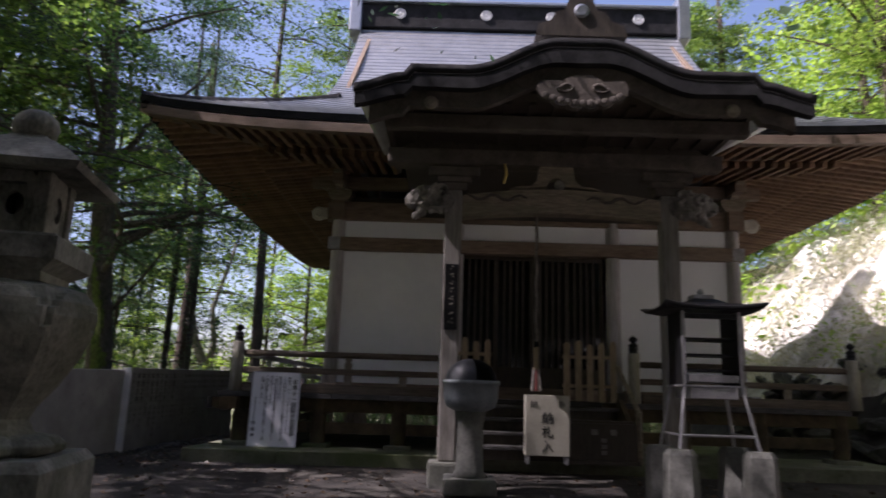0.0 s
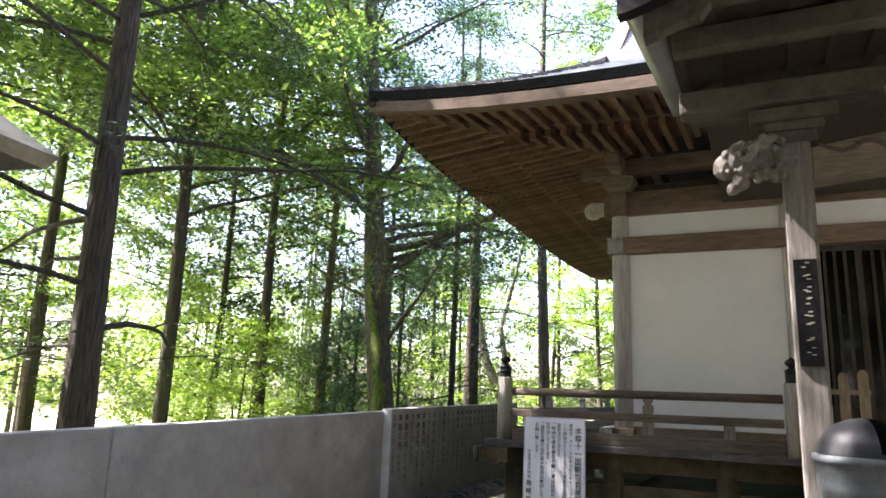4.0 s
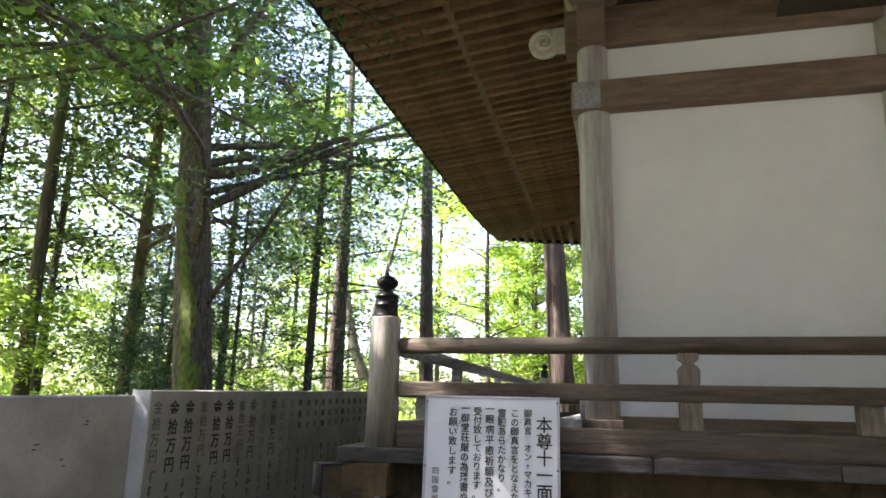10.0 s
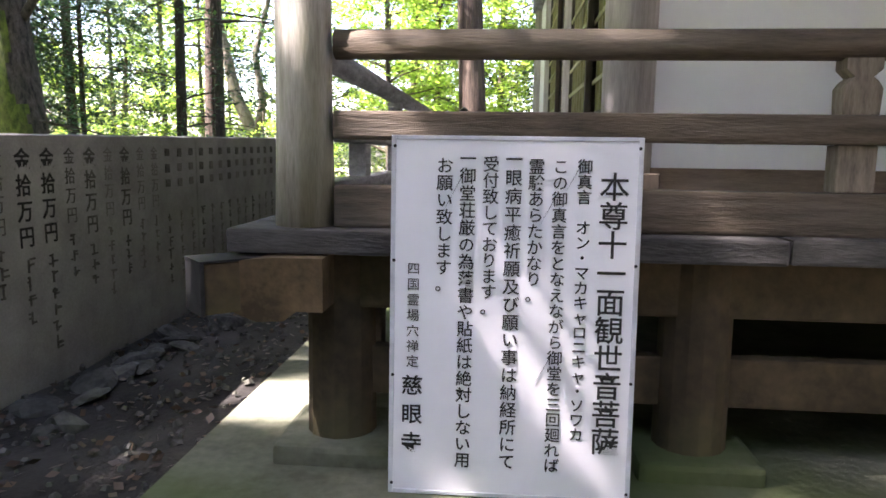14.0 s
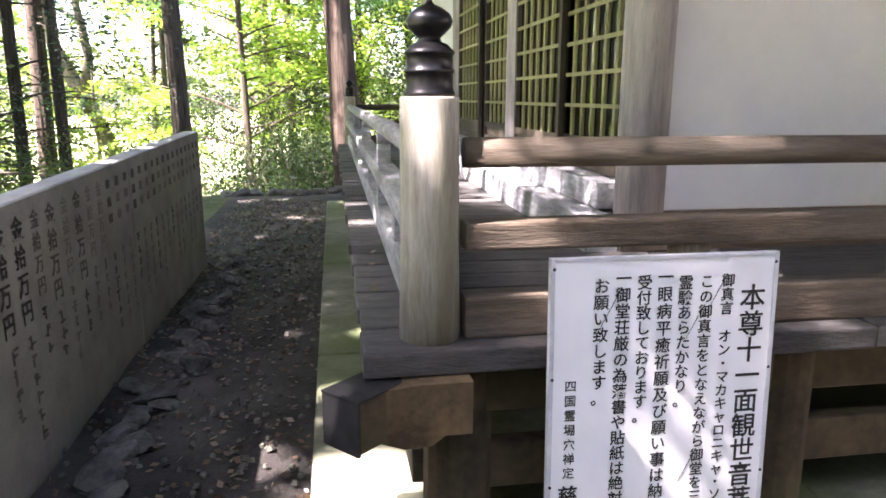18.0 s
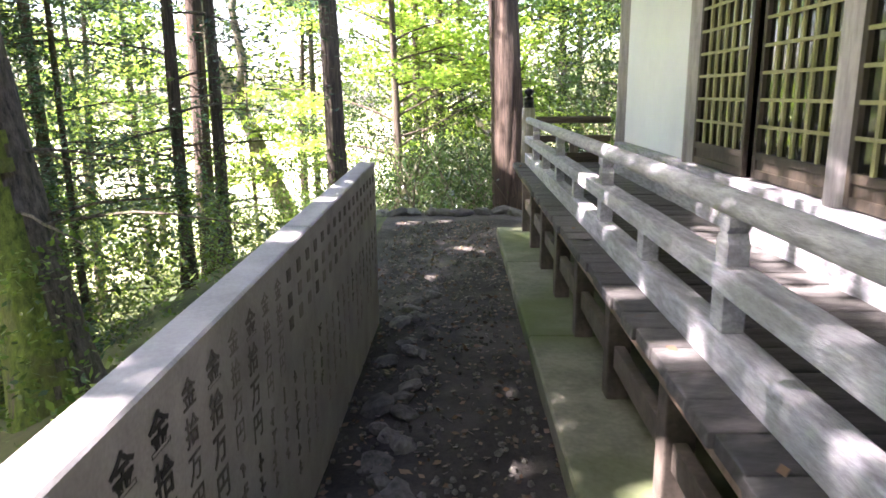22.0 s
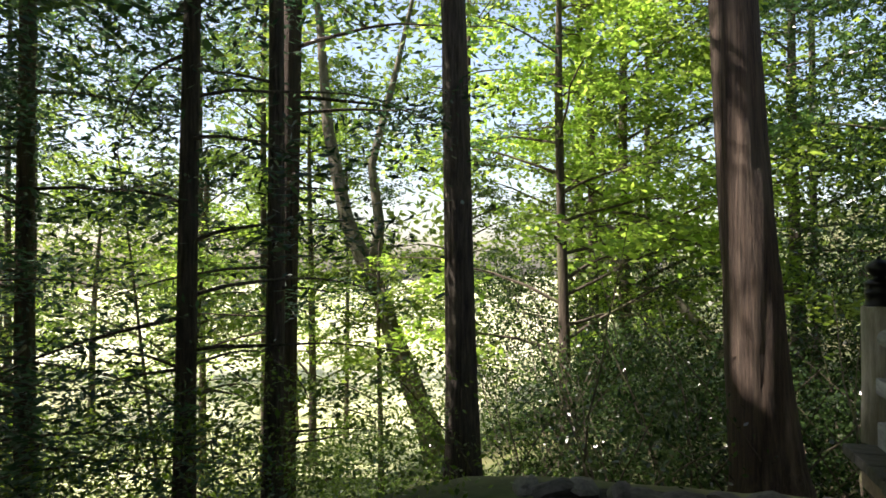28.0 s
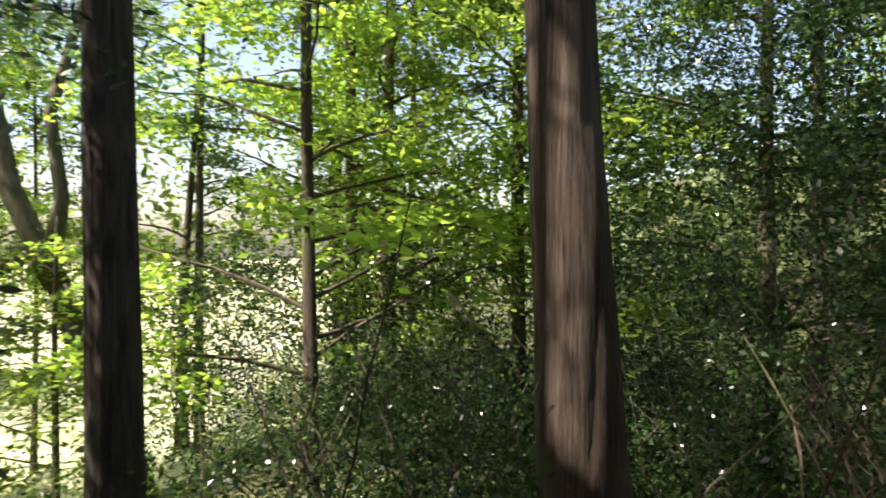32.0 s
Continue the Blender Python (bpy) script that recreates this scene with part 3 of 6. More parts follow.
def slope(name, parent, a0, a1, depth, place, cut):
    rows = []
    n, m = 36, 40
    for i in range(2 * m):
        d = depth * ((i + 1) // 2) / m
        lo, hi = a0 + min(d, cut), a1 - min(d, cut)
        row = []
        for k in range(n + 1):
            s = -1 + 2 * k / n
            c = lo + (hi - lo) * k / n
            z = EAVE_Z + roof_h(d) + lift(s) * max(0, 1 - d / 4.0) + (0.022 if i % 2 == 0 else 0.0)
            row.append(place(c, d, z))
        rows.append(row)
    ob = grid_mesh(name, rows, M_ROOF, parent, smooth=False)
    sol = ob.modifiers.new("thickness", "SOLIDIFY")
    sol.thickness, sol.offset = 0.1, -1
    ob.data.materials.append(M_ROOF_DARK)
    sol.material_offset_rim = 1
    return ob


def build_roof():
    r = thing("roof", "grey hip-and-gable temple roof with upturned eaves", "roof", kind="structure")
    dep = RIDGE_Y - EY
    slope("front_slope", r, EX, EX2, dep, lambda c, d, z: (c, EY + d, z), RIDGE_L)
    slope("back_slope", r, EX, EX2, dep, lambda c, d, z: (c, EY2 - d, z), RIDGE_L)
    slope("left_slope", r, EY, EY2, RIDGE_L + 0.3, lambda c, d, z: (EX + d, c, z), 99)
    slope("right_slope", r, EY, EY2, RIDGE_L + 0.3, lambda c, d, z: (EX2 - d, c, z), 99)
    top = EAVE_Z + roof_h(dep)
    gx = EX + RIDGE_L
    for X in (gx + 0.25, 2 * CX - gx - 0.25):
        part("gable", prism([(EY + 2.5, EAVE_Z + roof_h(2.4)), (RIDGE_Y, top - 0.1), (EY2 - 2.5, EAVE_Z + roof_h(2.4))], "x", X - 0.04, X + 0.04), M_BEAM, r)
    part("ridge", box(gx - 0.05, 2 * CX - gx + 0.05, RIDGE_Y - 0.22, RIDGE_Y + 0.22, top - 0.1, top + 0.5, 0.02), M_ROOF_DARK, r)
    part("ridge_cap", box(gx - 0.15, 2 * CX - gx + 0.15, RIDGE_Y - 0.3, RIDGE_Y + 0.3, top + 0.5, top + 0.58, 0.02), M_ROOF, r)
    for X in (gx - 0.12, 2 * CX - gx + 0.12):
        part("ridge_end", box(X - 0.14, X + 0.14, RIDGE_Y - 0.32, RIDGE_Y + 0.32, top - 0.25, top + 0.8, 0.03), M_ROOF, r)
    for X in (gx + 0.9, CX - 0.75, CX + 0.75, 2 * CX - gx - 0.9):
        part("ridge_roundel", lathe([(0.13, 0), (0.13, 0.02), (0.1, 0.035), (0.1, 0.02), (0.04, 0.02), (0.02, 0.035)], 20), M_PALE_STONE, r, "pale round crest").matrix_basis = Matrix.Translation((X, RIDGE_Y - 0.222, top + 0.24)) @ Matrix.Rotation(math.pi / 2, 4, "X")
    # eave boards and rafters
    n = 24
    for side in range(4):
        bm = bmesh.new()
        prev = None
        for k in range(n + 1):
            s = -1 + 2 * k / n
            z = EAVE_Z + lift(s)
            if side < 2:
                c = EX + (EX2 - EX) * k / n
                y = EY if side == 0 else EY2
                q = 1 if side == 0 else -1
                pts = [(c, y + 0.02 * q, z - 0.1), (c, y + (0.3 if side == 0 else 0.09) * q, z - 0.06), (c, y + (0.3 if side == 0 else 0.09) * q, z - 0.17), (c, y + 0.03 * q, z - (0.22 if side == 0 else 0.17))]
            else:
                c = EY + (EY2 - EY) * k / n
                x = EX if side == 2 else EX2
                q = 1 if side == 2 else -1
                pts = [(x + 0.02 * q, c, z - 0.1), (x + 0.09 * q, c, z - 0.06), (x + 0.09 * q, c, z - 0.16), (x + 0.03 * q, c, z - 0.17)]
            ring = [bm.verts.new(p) for p in pts]
            if prev:
                for j in range(4):
                    bm.faces.new((prev[j], prev[(j + 1) % 4], ring[(j + 1) % 4], ring[j]))
            prev = ring
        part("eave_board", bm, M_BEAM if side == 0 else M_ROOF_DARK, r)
    return r


roof = build_roof()


def build_rafters():
    """Two tiers of closely set rafters under the eaves, with the boards they carry and the beam between the tiers."""
    s = thing("eaves", "brown timber eaves with two tiers of closely set rafters", "eaves", kind="structure")
    outer = mesh_of("rafter", box(0, 1.3, -0.035, 0.035, -0.08, 0.0, 0.008), M_UNDER)
    inner = mesh_of("rafter", box(0, 1.35, -0.035, 0.035, -0.09, 0.0, 0.008), M_UNDER)
    step = 0.185
    for side in range(4):
        a0, a1 = (EY, EY2) if side < 2 else (EX, EX2)
        c = a0 + 0.12
        while c < a1 - 0.06:
            u = -1 + 2 * (c - a0) / (a1 - a0)
            reach = min(c - a0, a1 - c)
            z = EAVE_Z + lift(u) - 0.125
            rise = math.degrees(math.atan2(0.3 - lift(u) * 0.55, 2.4))
            if side == 2 and 0.2 < c < 4.4:
                c += step
                continue

            def place(d, dz):
                if side == 0:
                    return pose(EX + d, c, z + dz, 0, -rise, 0)
                if side == 1:
                    return pose(EX2 - d, c, z + dz, 0, -rise, 180)
                if side == 2:
                    return pose(c, EY + d, z + dz, 0, -rise, 90)
                return pose(c, EY2 - d, z + dz, 0, -rise, -90)
            k = math.tan(math.radians(rise))
            shared("rafter", outer, s, place(0.075, 0) @ Matrix.Diagonal((min(1.0, max(0.1, (reach - 0.05) / 1.3)), 1, 1, 1)))
            if reach > 1.3:
                shared("rafter", inner, s, place(1.15, 1.1 * k - 0.085) @ Matrix.Diagonal((min(1.0, (reach - 1.1) / 1.35), 1, 1, 1)))
            c += step
    for side in range(4):
        rows, beam = [], bmesh.new()
        prev = None
        for i in range(5):
            d = 0.06 + 2.5 * i / 4
            row = []
            for k in range(33):
                u = -1 + 2 * k / 32
                zz = EAVE_Z + lift(u) * (1 - 0.55 * d / 2.5) - 0.122 + 0.125 * d
                if side < 2:
                    row.append((EX + d if side == 0 else EX2 - d, EY + d + (EY2 - EY - 2 * d) * k / 32, zz))
                else:
                    row.append((EX + d + (EX2 - EX - 2 * d) * k / 32, EY + d if side == 2 else EY2 - d, zz))
            rows.append(row)
        grid_mesh("soffit_boards", rows, M_UNDER, s)
        for k in range(33):
            u = -1 + 2 * k / 32
            ring = []
            for d, dz in ((1.08, -0.03), (1.16, -0.03), (1.16, -0.1), (1.08, -0.1)):
                z = EAVE_Z + lift(u) * 0.75 - 0.122 + 0.125 * d + dz
                if side < 2:
                    ring.append(beam.verts.new((EX + d if side == 0 else EX2 - d, EY + d + (EY2 - EY - 2 * d) * k / 32, z)))
                else:
                    ring.append(beam.verts.new((EX + d + (EX2 - EX - 2 * d) * k / 32, EY + d if side == 2 else EY2 - d, z)))
            if prev:
                for j in range(4):
                    beam.faces.new((prev[j], prev[(j + 1) % 4], ring[(j + 1) % 4], ring[j]))
            prev = ring
        part("tier_beam", beam, M_BEAM, s)
    for X, Y, sx, sy in ((EX, EY, 1, 1), (EX, EY2, 1, -1), (EX2, EY, -1, 1), (EX2, EY2, -1, -1)):
        part("hip_rafter", tube([(X + 0.1 * sx, Y + 0.1 * sy, EAVE_Z + 0.06), (X + 2.5 * sx, Y + 2.5 * sy, EAVE_Z + 0.12)], 0.09, 4), M_BEAM, s)
    for X in (WX, WX2):
        part("eave_purlin", box(X - 0.09, X + 0.09, WY - 0.5, WY2 + 0.5, 4.45, 4.65, 0.01), M_BEAM, s)
    for Y in (WY, WY2):
        part("eave_purlin", box(WX - 0.5, WX2 + 0.5, Y - 0.09, Y + 0.09, 4.451, 4.651, 0.01), M_BEAM, s)
    return s


build_rafters()


# ---- forest ----
rng = np.random.default_rng(7)


# openings in the canopy: spots that the sun reaches, and their radius
CANOPY_GAPS = [(-1.25, 8.77, 0.08, 0.3), (-2.0, 9.3, 0.08, 0.2), (-0.5, 8.45, 0.08, 0.2), (-2.75, 9.1, 0.08, 0.15), (-2.92, 11.2, 0.1, 0.24), (-2.3, 10.7, 0.27, 0.26), (-2.35, 11.56, 0.27, 0.14),
               (-2.1, 12.5, 0.27, 0.14), (-2.77, 12.93, 0.1, 0.1), (-3.0, 12.92, 0.1, 0.08), (-2.83, 13.9, 0.1, 0.12), (-3.4, 16.9, 0.0, 0.12), (-3.8, 20.2, 0.0, 0.16), (-3.35, 20.4, 0.0, 0.14), (-3.0, 18.4, 0.0, 0.12),
               (-1.9, 10.2, 1.59, 0.1), (-1.85, 10.2, 1.37, 0.1), (-1.42, 9.97, 0.8, 0.055), (-1.37, 9.97, 0.62, 0.055), (-3.8, 14.2, 1.36, 0.15), (-2.22, 12.93, 1.02, 0.1), (-2.2, 12.2, 1.02, 0.1), (-2.15, 14.6, 1.3, 0.15),
               (-2.35, 22.95, 3.3, 0.3), (-2.2, 22.95, 0.9, 0.25), (-2.25, 22.95, 2.0, 0.2), (-2.35, 22.95, 2.6, 0.22), (-2.15, 22.95, 1.4, 0.2), (-8.5, 23.9, 0.4, 0.3), (-8.5, 23.9, 2.5, 0.3), (-8.5, 23.9, 3.4, 0.3), (-5.4, 14.9, 0.9, 0.3), (-8.4, 23.9, 1.5, 0.3)]


def leaf_mesh(name, centers, normals_bias, size, mat_, parent=None, label="", narrow=0.5):
    """Many small leaves, each a bent blade of four points, at the given centres."""
    c = np.asarray(centers, float)
    w = c + (np.array(parent.location) if parent else 0)
    keep = ~((w[:, 0] > -4.0) & (w[:, 0] < 8.0) & (w[:, 1] < 20.5) & (w[:, 1] > -3) & (w[:, 2] < 3.3) & (w[:, 2] > 0.25))
    for gx, gy, gz, gr in CANOPY_GAPS:
        d = w - np.array([gx, gy, gz])
        along = d @ np.array(sun_from)
        away = np.linalg.norm(d - along[:, None] * np.array(sun_from), axis=1)
        keep &= ~((away < gr) & (along > 0.3))
    c = c[keep]
    n = len(c)
    ax = rng.normal(size=(n, 3))
    ax[:, 2] *= normals_bias
    ax /= np.linalg.norm(ax, axis=1)[:, None]
    up = rng.normal(size=(n, 3)) * 0.6 + np.array([0, 0, 1.0])
    side = np.cross(ax, up)
    side /= np.linalg.norm(side, axis=1)[:, None] + 1e-9
    droop = np.cross(side, ax)
    s = size * rng.uniform(0.6, 1.35, n)[:, None]
    v = np.empty((n, 4, 3))
    v[:, 0] = c - ax * s * 0.5
    v[:, 1] = c + side * s * narrow * 0.5 - droop * s * 0.08
    v[:, 2] = c + ax * s * 0.5 - droop * s * 0.14
    v[:, 3] = c - side * s * narrow * 0.5 - droop * s * 0.08
    me = bpy.data.meshes.new(name)
    me.vertices.add(4 * n)
    me.vertices.foreach_set("co", v.reshape(-1))
    me.loops.add(4 * n)
    me.loops.foreach_set("vertex_index", np.arange(4 * n, dtype=np.int32))
    me.polygons.add(n)
    me.polygons.foreach_set("loop_start", np.arange(0, 4 * n, 4, dtype=np.int32))
    me.update(calc_edges=True)
    me.materials.append(mat_)
    ob = new(name, me)
    if parent:
        ob.parent = parent
    if label:
        ob["label"] = label
    return ob


def sprays(tips, per, spread, flat=0.35):
    """Leaf centres in flattened sprays round branch tips."""
    t = np.asarray(tips, float)
    off = rng.normal(size=(len(t), per, 3)) * spread
    off[:, :, 2] *= flat
    off[:, :, 2] -= 0.25 * (off[:, :, 0] ** 2 + off[:, :, 1] ** 2) / max(spread, 0.01)
    return (t[:, None, :] + off).reshape(-1, 3)


def limb_points(base, heading, rise, length, droop=0.0, n=6, wob=0.12):
    pts = [Vector(base)]
    h = heading
    for i in range(n):
        h += random.uniform(-wob, wob) * 2
        step = length / n
        pts.append(pts[-1] + Vector((math.cos(h) * step, math.sin(h) * step, (rise - droop * (i / n)) * step + random.uniform(-0.08, 0.08) * step)))
    return pts


def forest_tree(x, y, h, r0, bark, leaf, label, crown_from=0.35, limbs=14, reach=3.0, rise=0.35, droop=0.5, per=70, leaf_size=0.13,
                spread=0.5, lean=(0.0, 0.0), flat=0.35, z0=None, tips_per=4, narrow=0.5, low_stubs=0, top_r=0.3, group="forest trees", moss=False):
    zb = ground_z(x, y) - 0.3 if z0 is None else z0
    t = thing("tree", label, "tree", group, at=(x, y, zb))
    n = 22
    ph = random.uniform(0, 6)
    pts, rad = [], []
    for i in range(n + 1):
        f = i / n
        pts.append((lean[0] * f * h + 0.06 * math.sin(f * 5 + ph) * r0 * 6, lean[1] * f * h + 0.06 * math.cos(f * 4 + ph) * r0 * 6, h * f))
        rad.append(r0 * (1 + 0.55 * math.exp(-f * 26)) * (1 - (1 - top_r) * f))
    furrowed = r0 >= 0.185 and x > -9
    bm = tube([Vector(pts[k // 4]).lerp(Vector(pts[min(k // 4 + 1, n)]), (k % 4) / 4) for k in range(4 * n + 1)], [rad[k // 4] + (rad[min(k // 4 + 1, n)] - rad[k // 4]) * (k % 4) / 4 for k in range(4 * n + 1)], 56) if furrowed else tube(pts, rad, 16)
    for v in bm.verts:
        a = math.atan2(v.co.y, v.co.x)
        k = 1 + 0.07 * noise.noise((math.cos(a) * 1.4 + x, math.sin(a) * 1.4 + y, v.co.z * 0.35)) * 2
        if furrowed:
            k += 0.13 * min(0.0, noise.noise((math.cos(a) * 7 + x, math.sin(a) * 7, v.co.z * 0.55)) - 0.05) + 0.02 * noise.noise((math.cos(a) * 16, math.sin(a) * 16, v.co.z * 2.2))
        cxy = Vector((lean[0] * v.co.z, lean[1] * v.co.z, v.co.z))
        v.co = cxy + (v.co - cxy) * k
    part("trunk", bm, bark, t, smooth=True)
    if moss:
        shell = tube([Vector(pts[0]).lerp(Vector(pts[8]), k / 60) for k in range(61)], [r0 * (1 + 0.55 * math.exp(-k / 60 * 8 / 22 * 26)) * (1 - (1 - top_r) * k / 60 * 8 / 22) * 1.03 + 0.006 for k in range(61)], 48)
        gone = []
        for fc in shell.faces:
            c = fc.calc_center_median()
            d = Vector((c.x - lean[0] * c.z, c.y - lean[1] * c.z, 0)).normalized()
            side = d.dot(Vector((-0.5, -0.85, 0)))
            n2 = noise.noise((c.x * 5, c.y * 5, c.z * 1.6)) + 0.6 * noise.noise((c.x * 14, c.y * 14, c.z * 6))
            if len(fc.verts) > 4 or side * 0.9 + n2 * 0.55 - 0.13 * c.z < 0.3:
                gone.append(fc)
        bmesh.ops.delete(shell, geom=gone, context="FACES")
        for v in shell.verts:
            a = math.atan2(v.co.y, v.co.x)
            k = 1 + 0.07 * noise.noise((math.cos(a) * 1.4 + x, math.sin(a) * 1.4 + y, v.co.z * 0.35)) * 2
            cxy = Vector((lean[0] * v.co.z, lean[1] * v.co.z, v.co.z))
            v.co = cxy + (v.co - cxy) * (k + 0.015 * noise.noise(v.co * 20))
        part("moss", shell, M_MOSS, t, "bright green moss on bark", smooth=True)
    wood = bmesh.new()
    tips = []
    near = x > -12 and group == "forest trees" and "wood below" not in label and "closing" not in label and "hillside" not in label and "spreading" not in label

    def on_trunk(f):
        i = min(int(f * n), n - 1)
        return Vector(pts[i]).lerp(Vector(pts[i + 1]), f * n - i), rad[i]
    for k in range(limbs):
        f = crown_from + (0.97 - crown_from) * (k + random.random()) / limbs
        p, rr = on_trunk(f)
        L = reach * (1.15 - 0.75 * (f - crown_from) / (1 - crown_from)) * random.uniform(0.6, 1.15)
        lp = limb_points(p, random.uniform(0, 6.283), rise + random.uniform(-0.2, 0.25), L, droop)
        r1 = min(rr * 0.45, 0.02 + 0.018 * L) * (0.55 if leaf is M_NEEDLE else 0.8)
        add_tube(wood, lp, [r1 * (1 - 0.8 * i / 6) for i in range(7)], 6)
        for j in range(tips_per):
            q = lp[random.randint(2, 6)]
            sub = limb_points(q, random.uniform(0, 6.283), random.uniform(-0.2, 0.35), L * random.uniform(0.2, 0.5), 0.3, 3)
            add_tube(wood, sub, [r1 * 0.35, r1 * 0.25, r1 * 0.16, 0.004], 4)
            tips.append(sub[3])
        tips.append(lp[-1])
        if near:
            part("limb", wood, bark, t)
            wood = bmesh.new()
    for k in range(low_stubs):
        f = random.uniform(0.08, crown_from)
        p, rr = on_trunk(f)
        lp = limb_points(p, random.uniform(0, 6.283), random.uniform(-0.15, 0.25), random.uniform(0.6, 2.2), 0.3)
        add_tube(wood, lp, [0.02 * (1 - 0.8 * i / 6) for i in range(7)], 5)
        if near:
            part("dead_branch", wood, bark, t)
            wood = bmesh.new()
    if near:
        wood.free()
    else:
        part("branchwork", wood, bark, t)["kind"] = "stuff"
    if tips and per:
        leaf_mesh("crown", sprays([tuple(v) for v in tips], per, spread, flat), 0.35, leaf_size, leaf, t, narrow=narrow)
    return t


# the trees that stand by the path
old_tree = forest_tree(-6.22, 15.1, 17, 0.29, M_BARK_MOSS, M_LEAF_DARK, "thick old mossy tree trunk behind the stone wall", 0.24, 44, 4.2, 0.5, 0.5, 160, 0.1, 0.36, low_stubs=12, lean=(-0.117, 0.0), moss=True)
forest_tree(-5.97, 7.69, 17, 0.19, M_BARK_DARK, M_NEEDLE, "dark straight cedar trunk with drooping branches", 0.14, 44, 3.8, 0.15, 0.55, 110, 0.08, 0.24, narrow=0.3, flat=0.5, lean=(-0.022, 0.0))
forest_tree(-5.3, 5.2, 20, 0.2, M_BARK_DARK, M_NEEDLE, "tall dark cedar spreading over the forecourt", 0.3, 46, 4.4, 0.1, 0.5, 130, 0.09, 0.3, narrow=0.3, flat=0.5)
forest_tree(-5.42, 22.9, 18, 0.195, M_BARK_DARK, M_LEAF, "slim dark straight tree trunk at the terrace edge", 0.55, 14, 2.6, 0.3, 0.5, 50, 0.13, 0.5)
forest_tree(-1.83, 23.24, 18, 0.325, M_BARK_RED, M_NEEDLE, "leaning red-barked cedar trunk in patchy sun", 0.5, 16, 3.0, 0.2, 0.5, 50, 0.15, 0.5, lean=(-0.058, 0.0), narrow=0.3)
forest_tree(-7.355, 20.44, 16, 0.105, M_BARK_DARK, M_NEEDLE, "slim dark conifer trunk with dead lower branches", 0.16, 30, 2.2, 0.1, 0.5, 110, 0.11, 0.32, narrow=0.3, low_stubs=8)
forest_tree(-8.37, 24.14, 17, 0.215, M_BARK_RED, M_NEEDLE, "red-brown conifer trunk with dead lower branches", 0.4, 16, 2.6, 0.1, 0.4, 60, 0.15, 0.4, narrow=0.3, low_stubs=8)
forest_tree(-7.24, 21.74, 16, 0.115, M_BARK_DARK, M_NEEDLE, "slim dark conifer trunk with dead lower branches", 0.4, 14, 2.2, 0.1, 0.5, 90, 0.11, 0.32, narrow=0.3, low_stubs=9)
forest_tree(-10.4, 18.5, 17, 0.17, M_BARK_OCHRE, M_LEAF, "ochre-barked straight tree trunk down the slope", 0.4, 18, 2.8, 0.3, 0.5, 80, 0.13, 0.42)
forest_tree(-13.05, 17.1, 14, 0.13, M_BARK_DARK, M_LEAF, "slim dark tree trunk down the slope", 0.45, 14, 2.6, 0.3, 0.5, 70, 0.15, 0.42)
forest_tree(-13.46, 19.33, 14, 0.14, M_BARK_DARK, M_LEAF, "slim dark tree trunk down the slope", 0.45, 14, 2.6, 0.3, 0.5, 70, 0.15, 0.42)
forest_tree(-9.79, 20.97, 16, 0.12, M_BARK, M_NEEDLE, "grey conifer trunk with low leafy branches", 0.12, 40, 2.8, 0.1, 0.5, 110, 0.13, 0.36, narrow=0.3, low_stubs=4)

forest_tree(-7.9, 18.3, 8, 0.06, M_BARK, M_NEEDLE, "young dark cypress with hanging fan-like sprays", 0.08, 40, 2.1, 0.0, 0.7, 100, 0.075, 0.26, narrow=0.3, flat=0.45)
for x, y, h in ((-8.5, 36.0, 20), (-3.0, 39.0, 21), (-14.0, 33.0, 20), (-19.0, 29.5, 19), (1.5, 36.5, 20), (-15.5, 37.5, 22), (-4.4, 31.5, 22)):
    forest_tree(x, y, h, 0.13, M_BARK, M_LEAF, "tall slim broad-leaved tree with a high crown", 0.5, 24, 3.4, 0.4, 0.5, 110, 0.14, 0.27, flat=0.3)


def old_tree_limb(z, heading, rise, length, r):
    """A strong crooked limb low on the old mossy tree."""
    zb = ground_z(-6.22, 15.1) - 0.3
    p = Vector((-0.117 * (z - zb), 0, z - zb))
    lp = limb_points(p, heading, rise, length, -0.6, 8, 0.3)
    part("limb", tube(lp, [r * (1 - 0.75 * i / 8) for i in range(9)], 10), M_BARK_MOSS, old_tree, smooth=True)


old_tree_limb(4.55, 0.0, 0.1, 3.2, 0.1)
old_tree_limb(2.45, 0.3, 1.3, 1.7, 0.05)
old_tree_limb(5.6, 2.9, 0.6, 2.6, 0.08)
old_tree_limb(6.0, 0.4, 0.9, 2.4, 0.085)
old_tree_limb(3.4, 3.6, 0.3, 2.2, 0.045)

